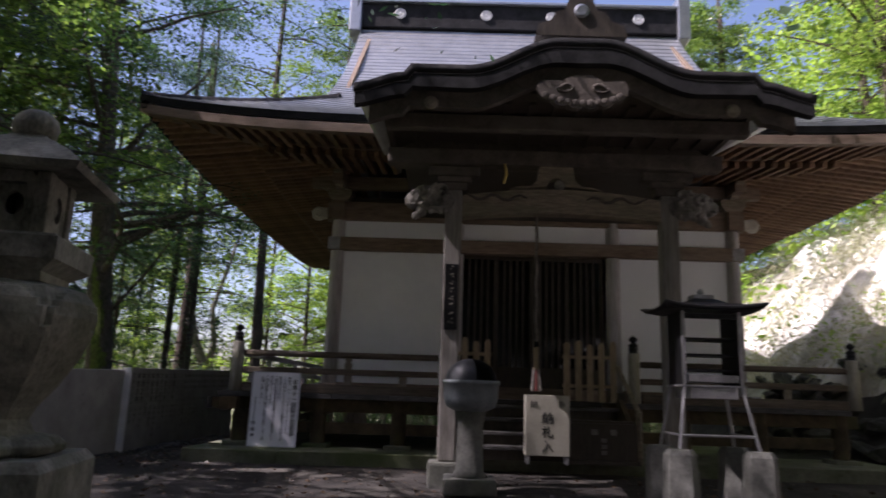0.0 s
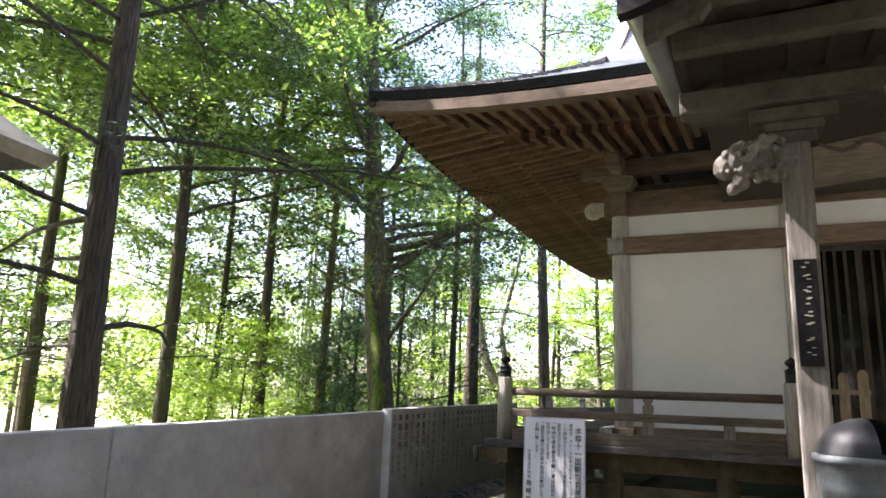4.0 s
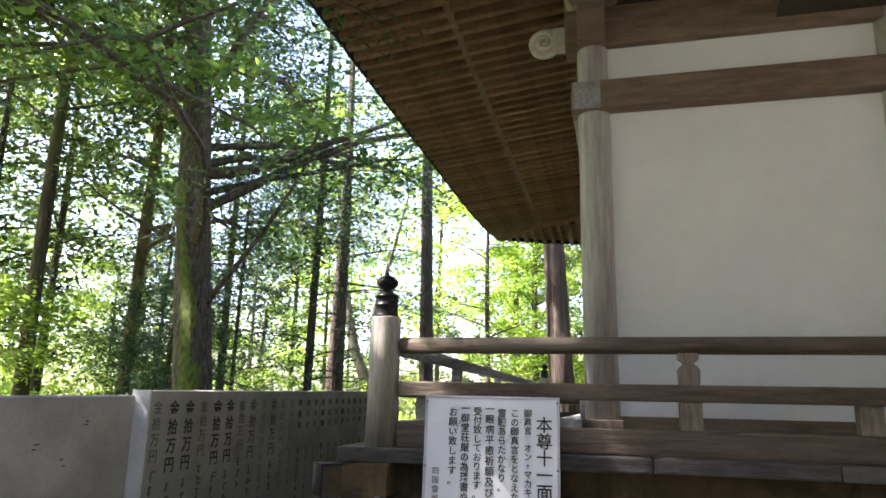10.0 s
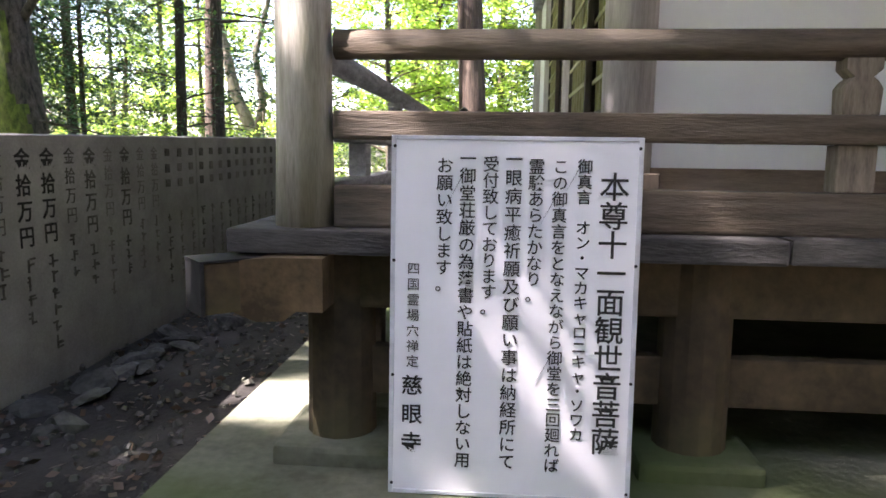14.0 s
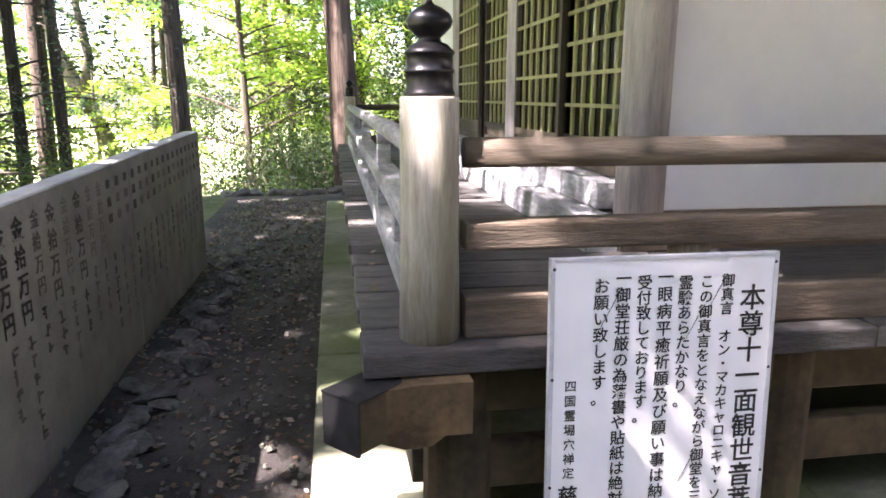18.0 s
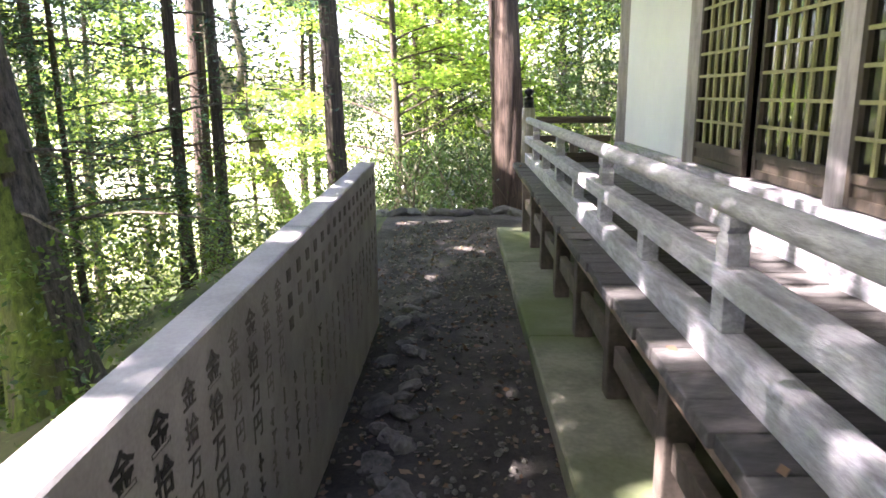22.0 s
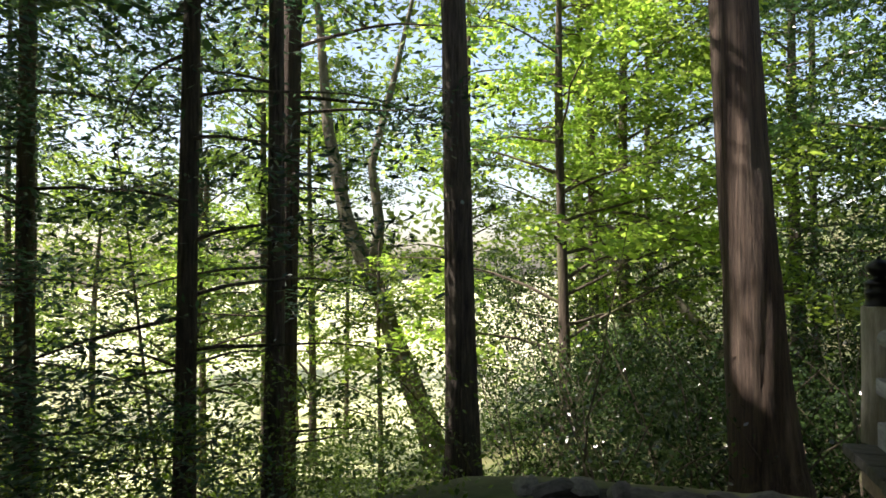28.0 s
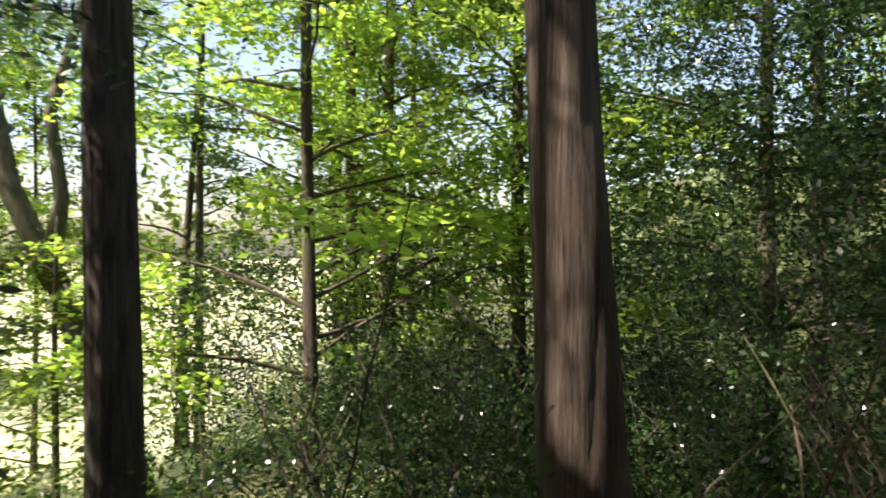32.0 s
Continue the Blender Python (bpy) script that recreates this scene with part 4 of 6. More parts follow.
# the wood beyond the wall, down the slope
spots = []
tries = 0
while len(spots) < 38 and tries < 4000:
    tries += 1
    x, y = random.uniform(-30, -8.5), random.uniform(-8, 38)
    if x > -17.5 and 12.5 < y < 28:
        continue
    if all((x - a) ** 2 + (y - b) ** 2 > 7.0 for a, b in spots + [(-6.2, 15.1), (-7.3, 20.3), (-8.3, 23.8), (-9.7, 20.8), (-10.4, 18.5), (-13.1, 17.1), (-13.5, 19.3)]):
        spots.append((x, y))
for i, (x, y) in enumerate(spots):
    kind = random.random()
    if kind < 0.3:
        forest_tree(x, y, random.uniform(12, 17), random.uniform(0.09, 0.17), M_BARK, M_NEEDLE, "slim conifer in the wood below the terrace", 0.35, 16, 2.3, 0.1, 0.4, 60, 0.17, 0.26, narrow=0.35, low_stubs=5)
    elif kind < 0.65:
        forest_tree(x, y, random.uniform(9, 14), random.uniform(0.1, 0.2), M_BARK, M_LEAF, "broad-leaved tree in the wood below the terrace", 0.35, 14, 3.0, 0.4, 0.5, 70, 0.17, 0.3, flat=0.25, lean=(random.uniform(-0.08, 0.08), random.uniform(-0.08, 0.08)))
    else:
        forest_tree(x, y, random.uniform(5, 9), random.uniform(0.06, 0.12), M_BARK, M_LEAF_LIGHT, "young bright green maple in the wood below", 0.3, 12, 2.6, 0.35, 0.45, 80, 0.15, 0.3, lean=(random.uniform(-0.15, 0.15), random.uniform(-0.15, 0.15)), flat=0.22)

# tall trees added where their crowns close over the terrace and block the sun
for x, y in ((-11.0, 1.5), (-10.9, 7.4), (-18.5, 15.5), (-19.5, 21.5), (-10.0, -3.5), (-10.2, 12.6), (-10.8, 16.4), (-13.2, 12.0)):
    forest_tree(x, y, random.uniform(15, 18), random.uniform(0.14, 0.2), M_BARK, M_LEAF, "tall broad-leaved shade tree with a high spreading crown", 0.5, 26, 4.6, 0.35, 0.5, 130, 0.16, 0.33, tips_per=6, flat=0.28)
# unseen trees added behind and beside the forecourt to hold off skylight
for x, y in ((-6.0, -6.5), (-1.5, -8.0), (3.0, -7.0), (7.5, -8.5), (11.0, -4.0), (0.8, -12.0), (13.5, 1.0), (-10.0, -10.0), (-4.0, -11.5), (5.0, -11.0), (10.0, -9.5), (-8.0, -3.0), (9.5, 0.5), (12.5, 6.0)):
    forest_tree(x, y, random.uniform(16, 20), 0.22, M_BARK, M_LEAF_DARK, "added unseen leafy tree closing the forecourt", 0.1, 34, 5.2, 0.3, 0.5, 60, 0.38, 0.7, tips_per=5)
# cypress sprays hanging beyond the wall
for x, y, h in ((-8.8, 17.6, 6), (-11.6, 21.0, 9)):
    forest_tree(x, y, h, 0.08, M_BARK, M_NEEDLE, "young dark cypress with hanging fan-like sprays", 0.06, 44, 2.0, 0.0, 0.7, 130, 0.09, 0.28, narrow=0.3, flat=0.5)

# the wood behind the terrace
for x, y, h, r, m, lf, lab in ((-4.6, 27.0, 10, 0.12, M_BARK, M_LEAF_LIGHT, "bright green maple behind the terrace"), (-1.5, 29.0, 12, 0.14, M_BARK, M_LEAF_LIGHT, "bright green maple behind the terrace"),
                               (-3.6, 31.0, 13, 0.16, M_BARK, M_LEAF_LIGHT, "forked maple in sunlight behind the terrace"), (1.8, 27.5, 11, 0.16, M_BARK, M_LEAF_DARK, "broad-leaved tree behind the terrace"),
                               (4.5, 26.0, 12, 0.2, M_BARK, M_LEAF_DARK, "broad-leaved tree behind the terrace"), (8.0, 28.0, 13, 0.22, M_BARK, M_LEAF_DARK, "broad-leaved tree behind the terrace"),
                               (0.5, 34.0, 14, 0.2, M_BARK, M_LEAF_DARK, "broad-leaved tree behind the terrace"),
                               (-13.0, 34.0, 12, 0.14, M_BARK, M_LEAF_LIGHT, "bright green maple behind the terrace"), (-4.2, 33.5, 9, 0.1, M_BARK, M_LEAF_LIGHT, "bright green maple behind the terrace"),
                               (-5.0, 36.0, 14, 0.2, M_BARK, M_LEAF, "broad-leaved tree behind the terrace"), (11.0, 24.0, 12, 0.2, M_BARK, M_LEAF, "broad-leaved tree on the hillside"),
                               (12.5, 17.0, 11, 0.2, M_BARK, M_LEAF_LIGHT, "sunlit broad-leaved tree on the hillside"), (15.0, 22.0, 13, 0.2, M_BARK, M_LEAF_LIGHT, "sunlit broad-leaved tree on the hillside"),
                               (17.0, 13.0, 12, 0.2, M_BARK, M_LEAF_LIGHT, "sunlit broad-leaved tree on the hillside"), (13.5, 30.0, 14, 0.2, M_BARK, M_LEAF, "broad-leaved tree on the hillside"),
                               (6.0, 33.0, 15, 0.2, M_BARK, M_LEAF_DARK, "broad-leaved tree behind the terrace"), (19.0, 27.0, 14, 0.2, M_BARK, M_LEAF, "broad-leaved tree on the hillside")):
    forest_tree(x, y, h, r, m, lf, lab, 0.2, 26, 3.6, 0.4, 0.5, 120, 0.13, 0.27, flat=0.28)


# bright saplings on the open slope below the wall
for x, y, h in ((-10.5, 15.0, 6), (-12.5, 18.0, 7), (-13.5, 21.8, 8), (-13.0, 27.5, 9), (-15.5, 24.5, 9), (-15.0, 16.5, 8), (-16.5, 19.5, 9)):
    forest_tree(x, y, h, 0.05, M_BARK, M_LEAF_LIGHT, "slender sunlit sapling in the wood below the wall", 0.12, 22, 0.32 * h, 0.4, 0.5, 90, 0.11, 0.27, lean=(random.uniform(-0.1, 0.1), random.uniform(-0.1, 0.1)), flat=0.3)


def build_far_wood():
    """The closed leafy face of the wood across the valley and behind the hall."""
    n = 2600
    a = rng.uniform(0, 1, n)
    x = np.where(a < 0.55, rng.uniform(-48, -30, n), rng.uniform(-32, 26, n))
    y = np.where(a < 0.55, rng.uniform(-22, 50, n), rng.uniform(37, 52, n))
    z = rng.uniform(-3.5, 1, n) + rng.uniform(0, 1, n) * (9 + 5 * np.sin(x * 0.35 + 1) + 4 * np.sin(y * 0.31))
    tips = np.stack([x, y, z], 1)
    tips = tips[((z > 1.5) | (y > 42)) & ~((x > -26) & (x < -5) & (z < 6.5) & (rng.uniform(0, 1, n) < 0.45))]
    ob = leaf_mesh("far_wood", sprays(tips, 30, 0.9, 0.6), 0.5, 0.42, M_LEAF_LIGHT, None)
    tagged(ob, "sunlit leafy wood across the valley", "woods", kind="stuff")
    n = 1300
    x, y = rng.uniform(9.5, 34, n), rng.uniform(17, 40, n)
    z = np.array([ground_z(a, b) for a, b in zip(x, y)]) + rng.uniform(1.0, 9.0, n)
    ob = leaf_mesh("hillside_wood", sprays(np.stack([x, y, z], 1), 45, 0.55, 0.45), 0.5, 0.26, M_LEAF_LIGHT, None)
    tagged(ob, "sunlit leafy wood on the hillside above the hall", "woods", kind="stuff")


build_far_wood()


M_BARK_PALE = material("pale_grey_bark", (0.07, 0.06, 0.045), (0.22, 0.19, 0.15), 5, 0.95, 0.8, (4, 4, 0.6), (0.1, 0.12, 0.05), 0.4)


def build_fork_tree():
    """The pale tree whose leaning stem forks at head height."""
    k = 1.7
    zb = ground_z(-8.3, 30.0) - 0.4
    t = thing("tree", "slender leaning tree whose stem forks at head height", "tree", "forest trees", at=(-9.7 + 0.72 * k, 30.89, zb))
    t.scale = (k, k, k)
    h = (1.72 - zb) / k
    part("trunk", tube([(0.35, 0, 0), (0.1, 0, h * 0.3), (-0.35, 0, h * 0.65), (-0.72, 0, h - 0.05)], [0.2, 0.17, 0.155, 0.1], 12), M_BARK_PALE, t, smooth=True)
    part("limb", tube([(-0.66, 0, h - 0.25), (-0.84, 0, h + 0.12), (-1.15, 0, h + 0.8), (-1.5, 0.1, h + 2.2), (-1.7, 0.2, h + 4.0), (-2.2, 0.3, h + 6.0)], [0.14, 0.13, 0.115, 0.09, 0.06, 0.02], 10), M_BARK_PALE, t, smooth=True)
    part("limb", tube([(-0.75, 0, h - 0.05), (-0.62, 0, h + 0.7), (-0.75, 0, h + 1.6), (-0.4, 0.1, h + 3.0), (0.1, 0.1, h + 5.0)], [0.11, 0.08, 0.065, 0.045, 0.015], 10), M_BARK_PALE, t, smooth=True)
    tips = [(random.uniform(-4, 2), random.uniform(-2, 2), h + random.uniform(3.5, 8)) for _ in range(60)]
    leaf_mesh("crown", sprays(tips, 60, 0.5, 0.25), 0.35, 0.17, M_LEAF_LIGHT, t)


build_fork_tree()


def build_undergrowth():
    """Shrubs: a dark thicket behind the terrace, bright scrub down the slope, scrub on the hillside."""
    def scatter(n, xr, yr, zr, keep):
        x, y = rng.uniform(*xr, n), rng.uniform(*yr, n)
        z = np.array([ground_z(a, b) for a, b in zip(x, y)]) + rng.uniform(0, 1, n) ** 0.8 * zr
        p = np.stack([x, y, z], 1)
        return p[keep(x, y, z)]
    # thicket behind the terrace
    low = np.concatenate([scatter(900, (-4.9, 0.5), (22.0, 28.0), 2.6, lambda x, y, z: z < 0.35 + 0.3 * np.sin(x * 1.7) + 0.12 * (y - 22)),
                          scatter(900, (-7.5, 3.0), (29.0, 32.5), 4.2, lambda x, y, z: z < 1.7 + 0.4 * np.sin(x * 1.7) + 0.25 * (y - 29))])
    high = scatter(1900, (-1.0, 10.0), (22.8, 28.5), 8.0, lambda x, y, z: (z < 3.6 + 0.8 * (y - 22.5) + np.sin(x * 2.3) + 1.0 * x))
    tips = np.concatenate([low, high])
    tips = tips[~((np.abs(tips[:, 0] + 1.95) < 0.75) & (tips[:, 1] < 23.8))]
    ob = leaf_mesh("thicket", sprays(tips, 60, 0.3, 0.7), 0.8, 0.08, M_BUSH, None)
    tagged(ob, "dense dark glossy-leaved thicket behind the terrace", "shrubs", kind="stuff")
    stems = bmesh.new()
    for _ in range(260):
        x, y = random.uniform(-5.2, 5.5), random.uniform(22.3, 29.0)
        z = ground_z(x, y) - 0.1
        lp = limb_points((x, y, z), random.uniform(0, 6.28), random.uniform(0.9, 2.0), random.uniform(1.0, 2.2), 0.4)
        add_tube(stems, lp, [0.016 * (1 - 0.75 * i / 6) for i in range(7)], 4)
    ob = finish("thicket_stems", stems, M_BARK)
    tagged(ob, "tangle of thin grey-brown shrub stems", "shrubs", kind="stuff")
    tips = scatter(420, (-26, -8.2), (-6, 36), 1.7, lambda x, y, z: x < -8.2)
    ob = leaf_mesh("slope_scrub", sprays(tips, 60, 0.4, 0.35), 0.6, 0.15, M_LEAF_LIGHT, None)
    tagged(ob, "bright green scrub on the slope below the wall", "shrubs", kind="stuff")
    tips = scatter(760, (-9.0, -4.5), (4, 27), 2.2, lambda x, y, z: z < 1.0 + 0.25 * np.sin(y * 1.3))
    ob = leaf_mesh("wall_scrub", sprays(tips, 90, 0.26, 0.3), 0.6, 0.06, M_LEAF, None)
    tagged(ob, "bright green scrub on the slope below the wall", "shrubs", kind="stuff")
    tips = scatter(2600, (8.6, 20), (6, 26), 0.55, lambda x, y, z: np.sin(x * 1.3 + 2) + np.sin(y * 1.9 + x * 0.7) > -0.6)
    ob = leaf_mesh("dry_grass", sprays(tips, 40, 0.25, 0.7), 1.6, 0.16, M_DRY, None, narrow=0.16)
    tagged(ob, "bleached dry grass on the sunlit bank", "grass", kind="stuff")
    tips = scatter(1300, (8.4, 26), (3, 34), 0.8, lambda x, y, z: np.sin(x * 2.1) + np.sin(y * 1.3 + x) > 0.1)
    ob = leaf_mesh("hillside_scrub", sprays(tips, 50, 0.28, 0.6), 0.6, 0.1, M_LEAF_LIGHT, None)
    tagged(ob, "sunlit scrub on the bank beside the hall", "shrubs", kind="stuff")


build_undergrowth()


def build_log():
    g = thing("dead_stem", "pale broken dead stem leaning in the thicket", "dead tree", at=(-1.86, 29.3, -0.75))
    part("broken_top", tube([(-0.78, -0.1, 2.1), (-0.6, -0.08, 1.8), (-0.2, 0, 1.3), (0.2, 0.05, 0.8)], [0.03, 0.1, 0.125, 0.13], 10), M_DEAD, g, smooth=True)
    part("stem", tube([(0.2, 0.05, 0.8), (0.5, 0.1, 0.3), (0.8, 0.15, -0.2), (1.1, 0.2, -1.2)], [0.13, 0.14, 0.15, 0.16], 10), M_BARK, g, smooth=True)


M_DEAD = material("bare_pale_dead_wood", (0.34, 0.27, 0.22), (0.62, 0.54, 0.47), 5, 0.85, 0.5, (5, 5, 0.6))
build_log()


# ---- lettering ----
def lettering(name, text, size, pitch, at, facing, mat_, parent, label="", bold=0.0):
    """A column of characters, read downwards, as a thin mesh. facing: the turn of the written face."""
    cu = bpy.data.curves.new(name, "FONT")
    cu.body, cu.size, cu.align_x, cu.space_line, cu.resolution_u = "\n".join(text), size, "CENTER", pitch / size, 2
    cu.extrude, cu.offset = 0.0008, bold
    tmp = new("lettering_draft", cu)
    me = bpy.data.meshes.new_from_object(tmp.evaluated_get(bpy.context.evaluated_depsgraph_get()))
    bpy.data.objects.remove(tmp)
    bpy.data.curves.remove(cu)
    me.name = name
    me.materials.clear()
    me.materials.append(mat_)
    ob = new(name, me)
    ob.parent = parent
    ob.matrix_basis = Matrix.Translation(at) @ facing
    if label:
        ob["label"] = label
    return ob


FACE_FRONT = Matrix(((1, 0, 0, 0), (0, 0, -1, 0), (0, 1, 0, 0), (0, 0, 0, 1)))   # read from -y
FACE_RIGHT = Matrix(((0, 0, 1, 0), (1, 0, 0, 0), (0, 1, 0, 0), (0, 0, 0, 1)))    # read from +x


def build_notice():
    s = thing("notice_board", "white notice board with black brush lettering leaning on the veranda", "sign", at=(-1.447, 9.985, PLAT))
    s.rotation_euler = (radians(-2.8), 0, 0)
    part("panel", box(-0.338, 0.338, -0.008, 0.008, 0.007, 1.023), M_SIGN, s)
    for a in ((-0.345, -0.332, 0, 1.03), (0.332, 0.345, 0, 1.03)):
        part("edge_strip", box(a[0], a[1], -0.012, 0.012, a[2], a[3], 0.002), M_TRIM, s)
    for z in (0.0, 1.018):
        part("edge_strip", box(-0.3315, 0.3315, -0.0115, 0.0115, z, z + 0.012, 0.002), M_TRIM, s)
    for x in (-0.335, 0.335):
        for z in (0.03, 0.35, 0.68, 1.0):
            part("nail", lathe([(0.005, 0), (0.004, 0.002)], 8, (0, 0, 0)), M_BLACK, s).matrix_basis = Matrix.Translation((x, -0.012, z)) @ FACE_FRONT
    cols = (("本尊十一面観世音菩薩", 0.615, 0.935, 0.082, 0.0795, 0.0007), ("御真言　オン・マカキャロニキャ・ソワカ", 0.534, 0.97, 0.042, 0.0418, 0.0003),
            ("この御真言をとなえながら御堂を三回廻れば", 0.468, 0.97, 0.044, 0.0445, 0.0003), ("霊験あらたかなり。", 0.403, 0.97, 0.046, 0.0445, 0.0003),
            ("一眼病平癒祈願及び願い事は納経所にて", 0.341, 0.99, 0.048, 0.0505, 0.0004), ("受付致しております。", 0.278, 0.975, 0.046, 0.0445, 0.0003),
            ("一御堂荘厳の為落書や貼紙は絶対しない用", 0.214, 0.99, 0.047, 0.0478, 0.0004), ("お願い致します。", 0.15, 0.97, 0.047, 0.0475, 0.0004),
            ("四国霊場穴禅定", 0.066, 0.675, 0.037, 0.0445, 0.0), ("慈眼寺", 0.066, 0.35, 0.062, 0.084, 0.0008))
    for text, x, z, size, pitch, bold in cols:
        lettering("lettering", text, size, pitch, (x - 0.345, -0.0095, z - size * 0.85), FACE_FRONT, M_INK, s, bold=bold)
    return s


M_TRIM = material("worn_grey_trim", (0.5, 0.52, 0.56), (0.7, 0.72, 0.76), 8, 0.5, 0.05, (1, 1, 1), (0.25, 0.25, 0.24), 0.5)
M_INK_OLD = material("faded_ink", (0.05, 0.048, 0.043), (0.17, 0.165, 0.15), 14, 0.8, 0.0)
M_INK_PALE = material("nearly_gone_ink", (0.14, 0.135, 0.12), (0.26, 0.25, 0.23), 14, 0.8, 0.0)
build_notice()


def build_donor_names():
    """Amounts at the top of each column, and bars where the names under them cannot be read."""
    i, y = 0, 10.385
    strong = {1: M_INK, 2: M_INK, 4: M_INK, 5: M_INK, 7: M_INK_OLD, 9: M_INK_OLD}
    while y < 15.3:
        x = -3.66 - (y - 10.314) * 0.0058 + 0.003
        top = 1.24 + 0.019 * (y - 10.6)
        mat_ = strong.get(i, M_INK_PALE if i % 3 else M_INK_OLD)
        size = 0.105 if i in strong else 0.088
        if i < 12:
            lettering("lettering", "金拾万円", size, size * 1.13, (x, y, top - size * 0.85), FACE_RIGHT, mat_, donor_wall, bold=0.0018 if i in strong else 0.0004)
        else:
            for k in range(3):
                z = top - 0.045 - 0.1 * k
                part("worn_character", box(x - 0.003, x + 0.001, y - 0.028, y + 0.03, z - 0.03 * random.uniform(0.6, 1), z + 0.03, 0.0), mat_ if k else M_INK_OLD, donor_wall)
        z = top - size * 1.13 * 4 - 0.07
        for k in range(random.randint(3, 6)):
            w, h = random.uniform(0.02, 0.036), random.uniform(0.022, 0.035)
            bm = bmesh.new()
            for _ in range(3):
                a, b = random.uniform(-w, w * 0.4), random.uniform(-h, h)
                add_box(bm, x - 0.003, x + 0.0012, y + a, y + a + random.uniform(0.012, 0.04), z + b, z + b + 0.009)
            add_box(bm, x - 0.003, x + 0.0012, y - 0.006, y + 0.004, z - h, z + h)
            part("worn_character", bm, mat_ if mat_ is not M_INK else M_INK_OLD, donor_wall)
            z -= 0.082
        y += 0.173
        i += 1
    # a few marks on the nearer slabs
    for y, z in ((9.2, 0.92), (9.23, 0.8), (8.8, 1.05), (9.55, 1.0), (9.75, 0.9), (9.9, 1.1), (5.2, 0.95), (5.25, 0.85), (4.6, 0.9), (4.65, 0.8)):
        bm = bmesh.new()
        for _ in range(3):
            a, b = random.uniform(-0.02, 0.01), random.uniform(-0.025, 0.025)
            add_box(bm, -3.763, -3.7585, y + a, y + a + 0.025, z + b, z + b + 0.008)
        part("worn_character", bm, M_INK_OLD, donor_wall)


build_donor_names()


# ---- lattice doors ----
# the olive colour of the bars stands for green light from the wood
M_BAR = material("green_lit_lattice_bar", (0.2, 0.19, 0.08), (0.34, 0.33, 0.16), 6, 0.6, 0.15, (4, 4, 1))
M_GLASS = bpy.data.materials.new("dark_window_glass")
M_GLASS.use_nodes = True
_g = M_GLASS.node_tree.nodes["Principled BSDF"]
_g.inputs["Base Color"].default_value = (0.01, 0.011, 0.01, 1)
_g.inputs["Roughness"].default_value, _g.inputs["Specular IOR Level"].default_value = 0.06, 0.6


def lattice_door(width, height, bars, rungs, label, bar_mat, skirt=0.32):
    """One sliding door in the x-z plane, its foot at the origin."""
    d = thing("lattice_door", label, "door", "sliding lattice doors")
    w = width / 2
    for a, b in ((-w, -w + 0.05), (w - 0.05, w)):
        part("stile", box(a, b, -0.02, 0.02, 0, height, 0.004), M_DARK, d)
    for a, b in ((0, 0.06), (skirt, skirt + 0.05), (height - 0.06, height)):
        part("rail", box(-w + 0.0505, w - 0.0505, -0.0195, 0.0195, a, b, 0.004), M_DARK, d)
    part("skirt_board", box(-w + 0.05, w - 0.05, -0.006, 0.006, 0.055, skirt + 0.005), M_DARK, d)
    part("pane", box(-w + 0.05, w - 0.05, 0.01, 0.014, skirt + 0.045, height - 0.055), M_GLASS, d)
    n = (width - 0.1) / (bars + 1)
    for k in range(bars):
        x = -w + 0.05 + n * (k + 1)
        part("bar", box(x - 0.016, x + 0.016, -0.012, 0.006, skirt + 0.05, height - 0.06), bar_mat, d)
    for k in range(rungs):
        z = skirt + 0.05 + (height - 0.11 - skirt) * (k + 1) / (rungs + 1)
        part("rung", box(-w + 0.05, w - 0.05, -0.022, -0.012, z - 0.011, z + 0.011), bar_mat, d)
    return d


side_door = lattice_door(1.06, 2.02, 5, 9, "sliding lattice door with green-lit bars over dark glass", M_BAR, 0.13)
for k, y in enumerate((11.99, 12.93, 14.2, 15.32)):
    m = pose(WX - 0.01 - 0.045 * (k % 2), y, 1.33, 0, 0, -90)
    if k == 0:
        side_door.matrix_basis = m
    else:
        copy_thing(side_door, m)
front_door = lattice_door(0.62, 2.2, 4, 0, "dark lattice door panel with upright bars", M_DARK)
for k, x in enumerate((1.46, 2.05, 2.64, 3.22)):
    m = pose(x, WY + 0.02 + 0.045 * (k % 2), 1.16)
    if k == 0:
        front_door.matrix_basis = m
    else:
        copy_thing(front_door, m)


# ---- stone lantern ----
def square_ring(profile, turn=0.0):
    """A four-sided turned body: rows of half-width and height."""
    bm = bmesh.new()
    seg = 8
    rings = []
    for w, z, lift_ in profile:
        ring = []
        for side in range(4):
            for k in range(seg):
                t = -1 + 2 * k / seg
                p = Vector((w, w * t, z + lift_ * t ** 4))
                p.rotate(Euler((0, 0, side * math.pi / 2 + turn)))
                ring.append(bm.verts.new(p))
        rings.append(ring)
    n = len(rings[0])
    for a, b in zip(rings, rings[1:]):
        for k in range(n):
            bm.faces.new((a[k], a[(k + 1) % n], b[(k + 1) % n], b[k]))
    bm.faces.new(rings[0][::-1])
    bm.faces.new(rings[-1])
    return bm


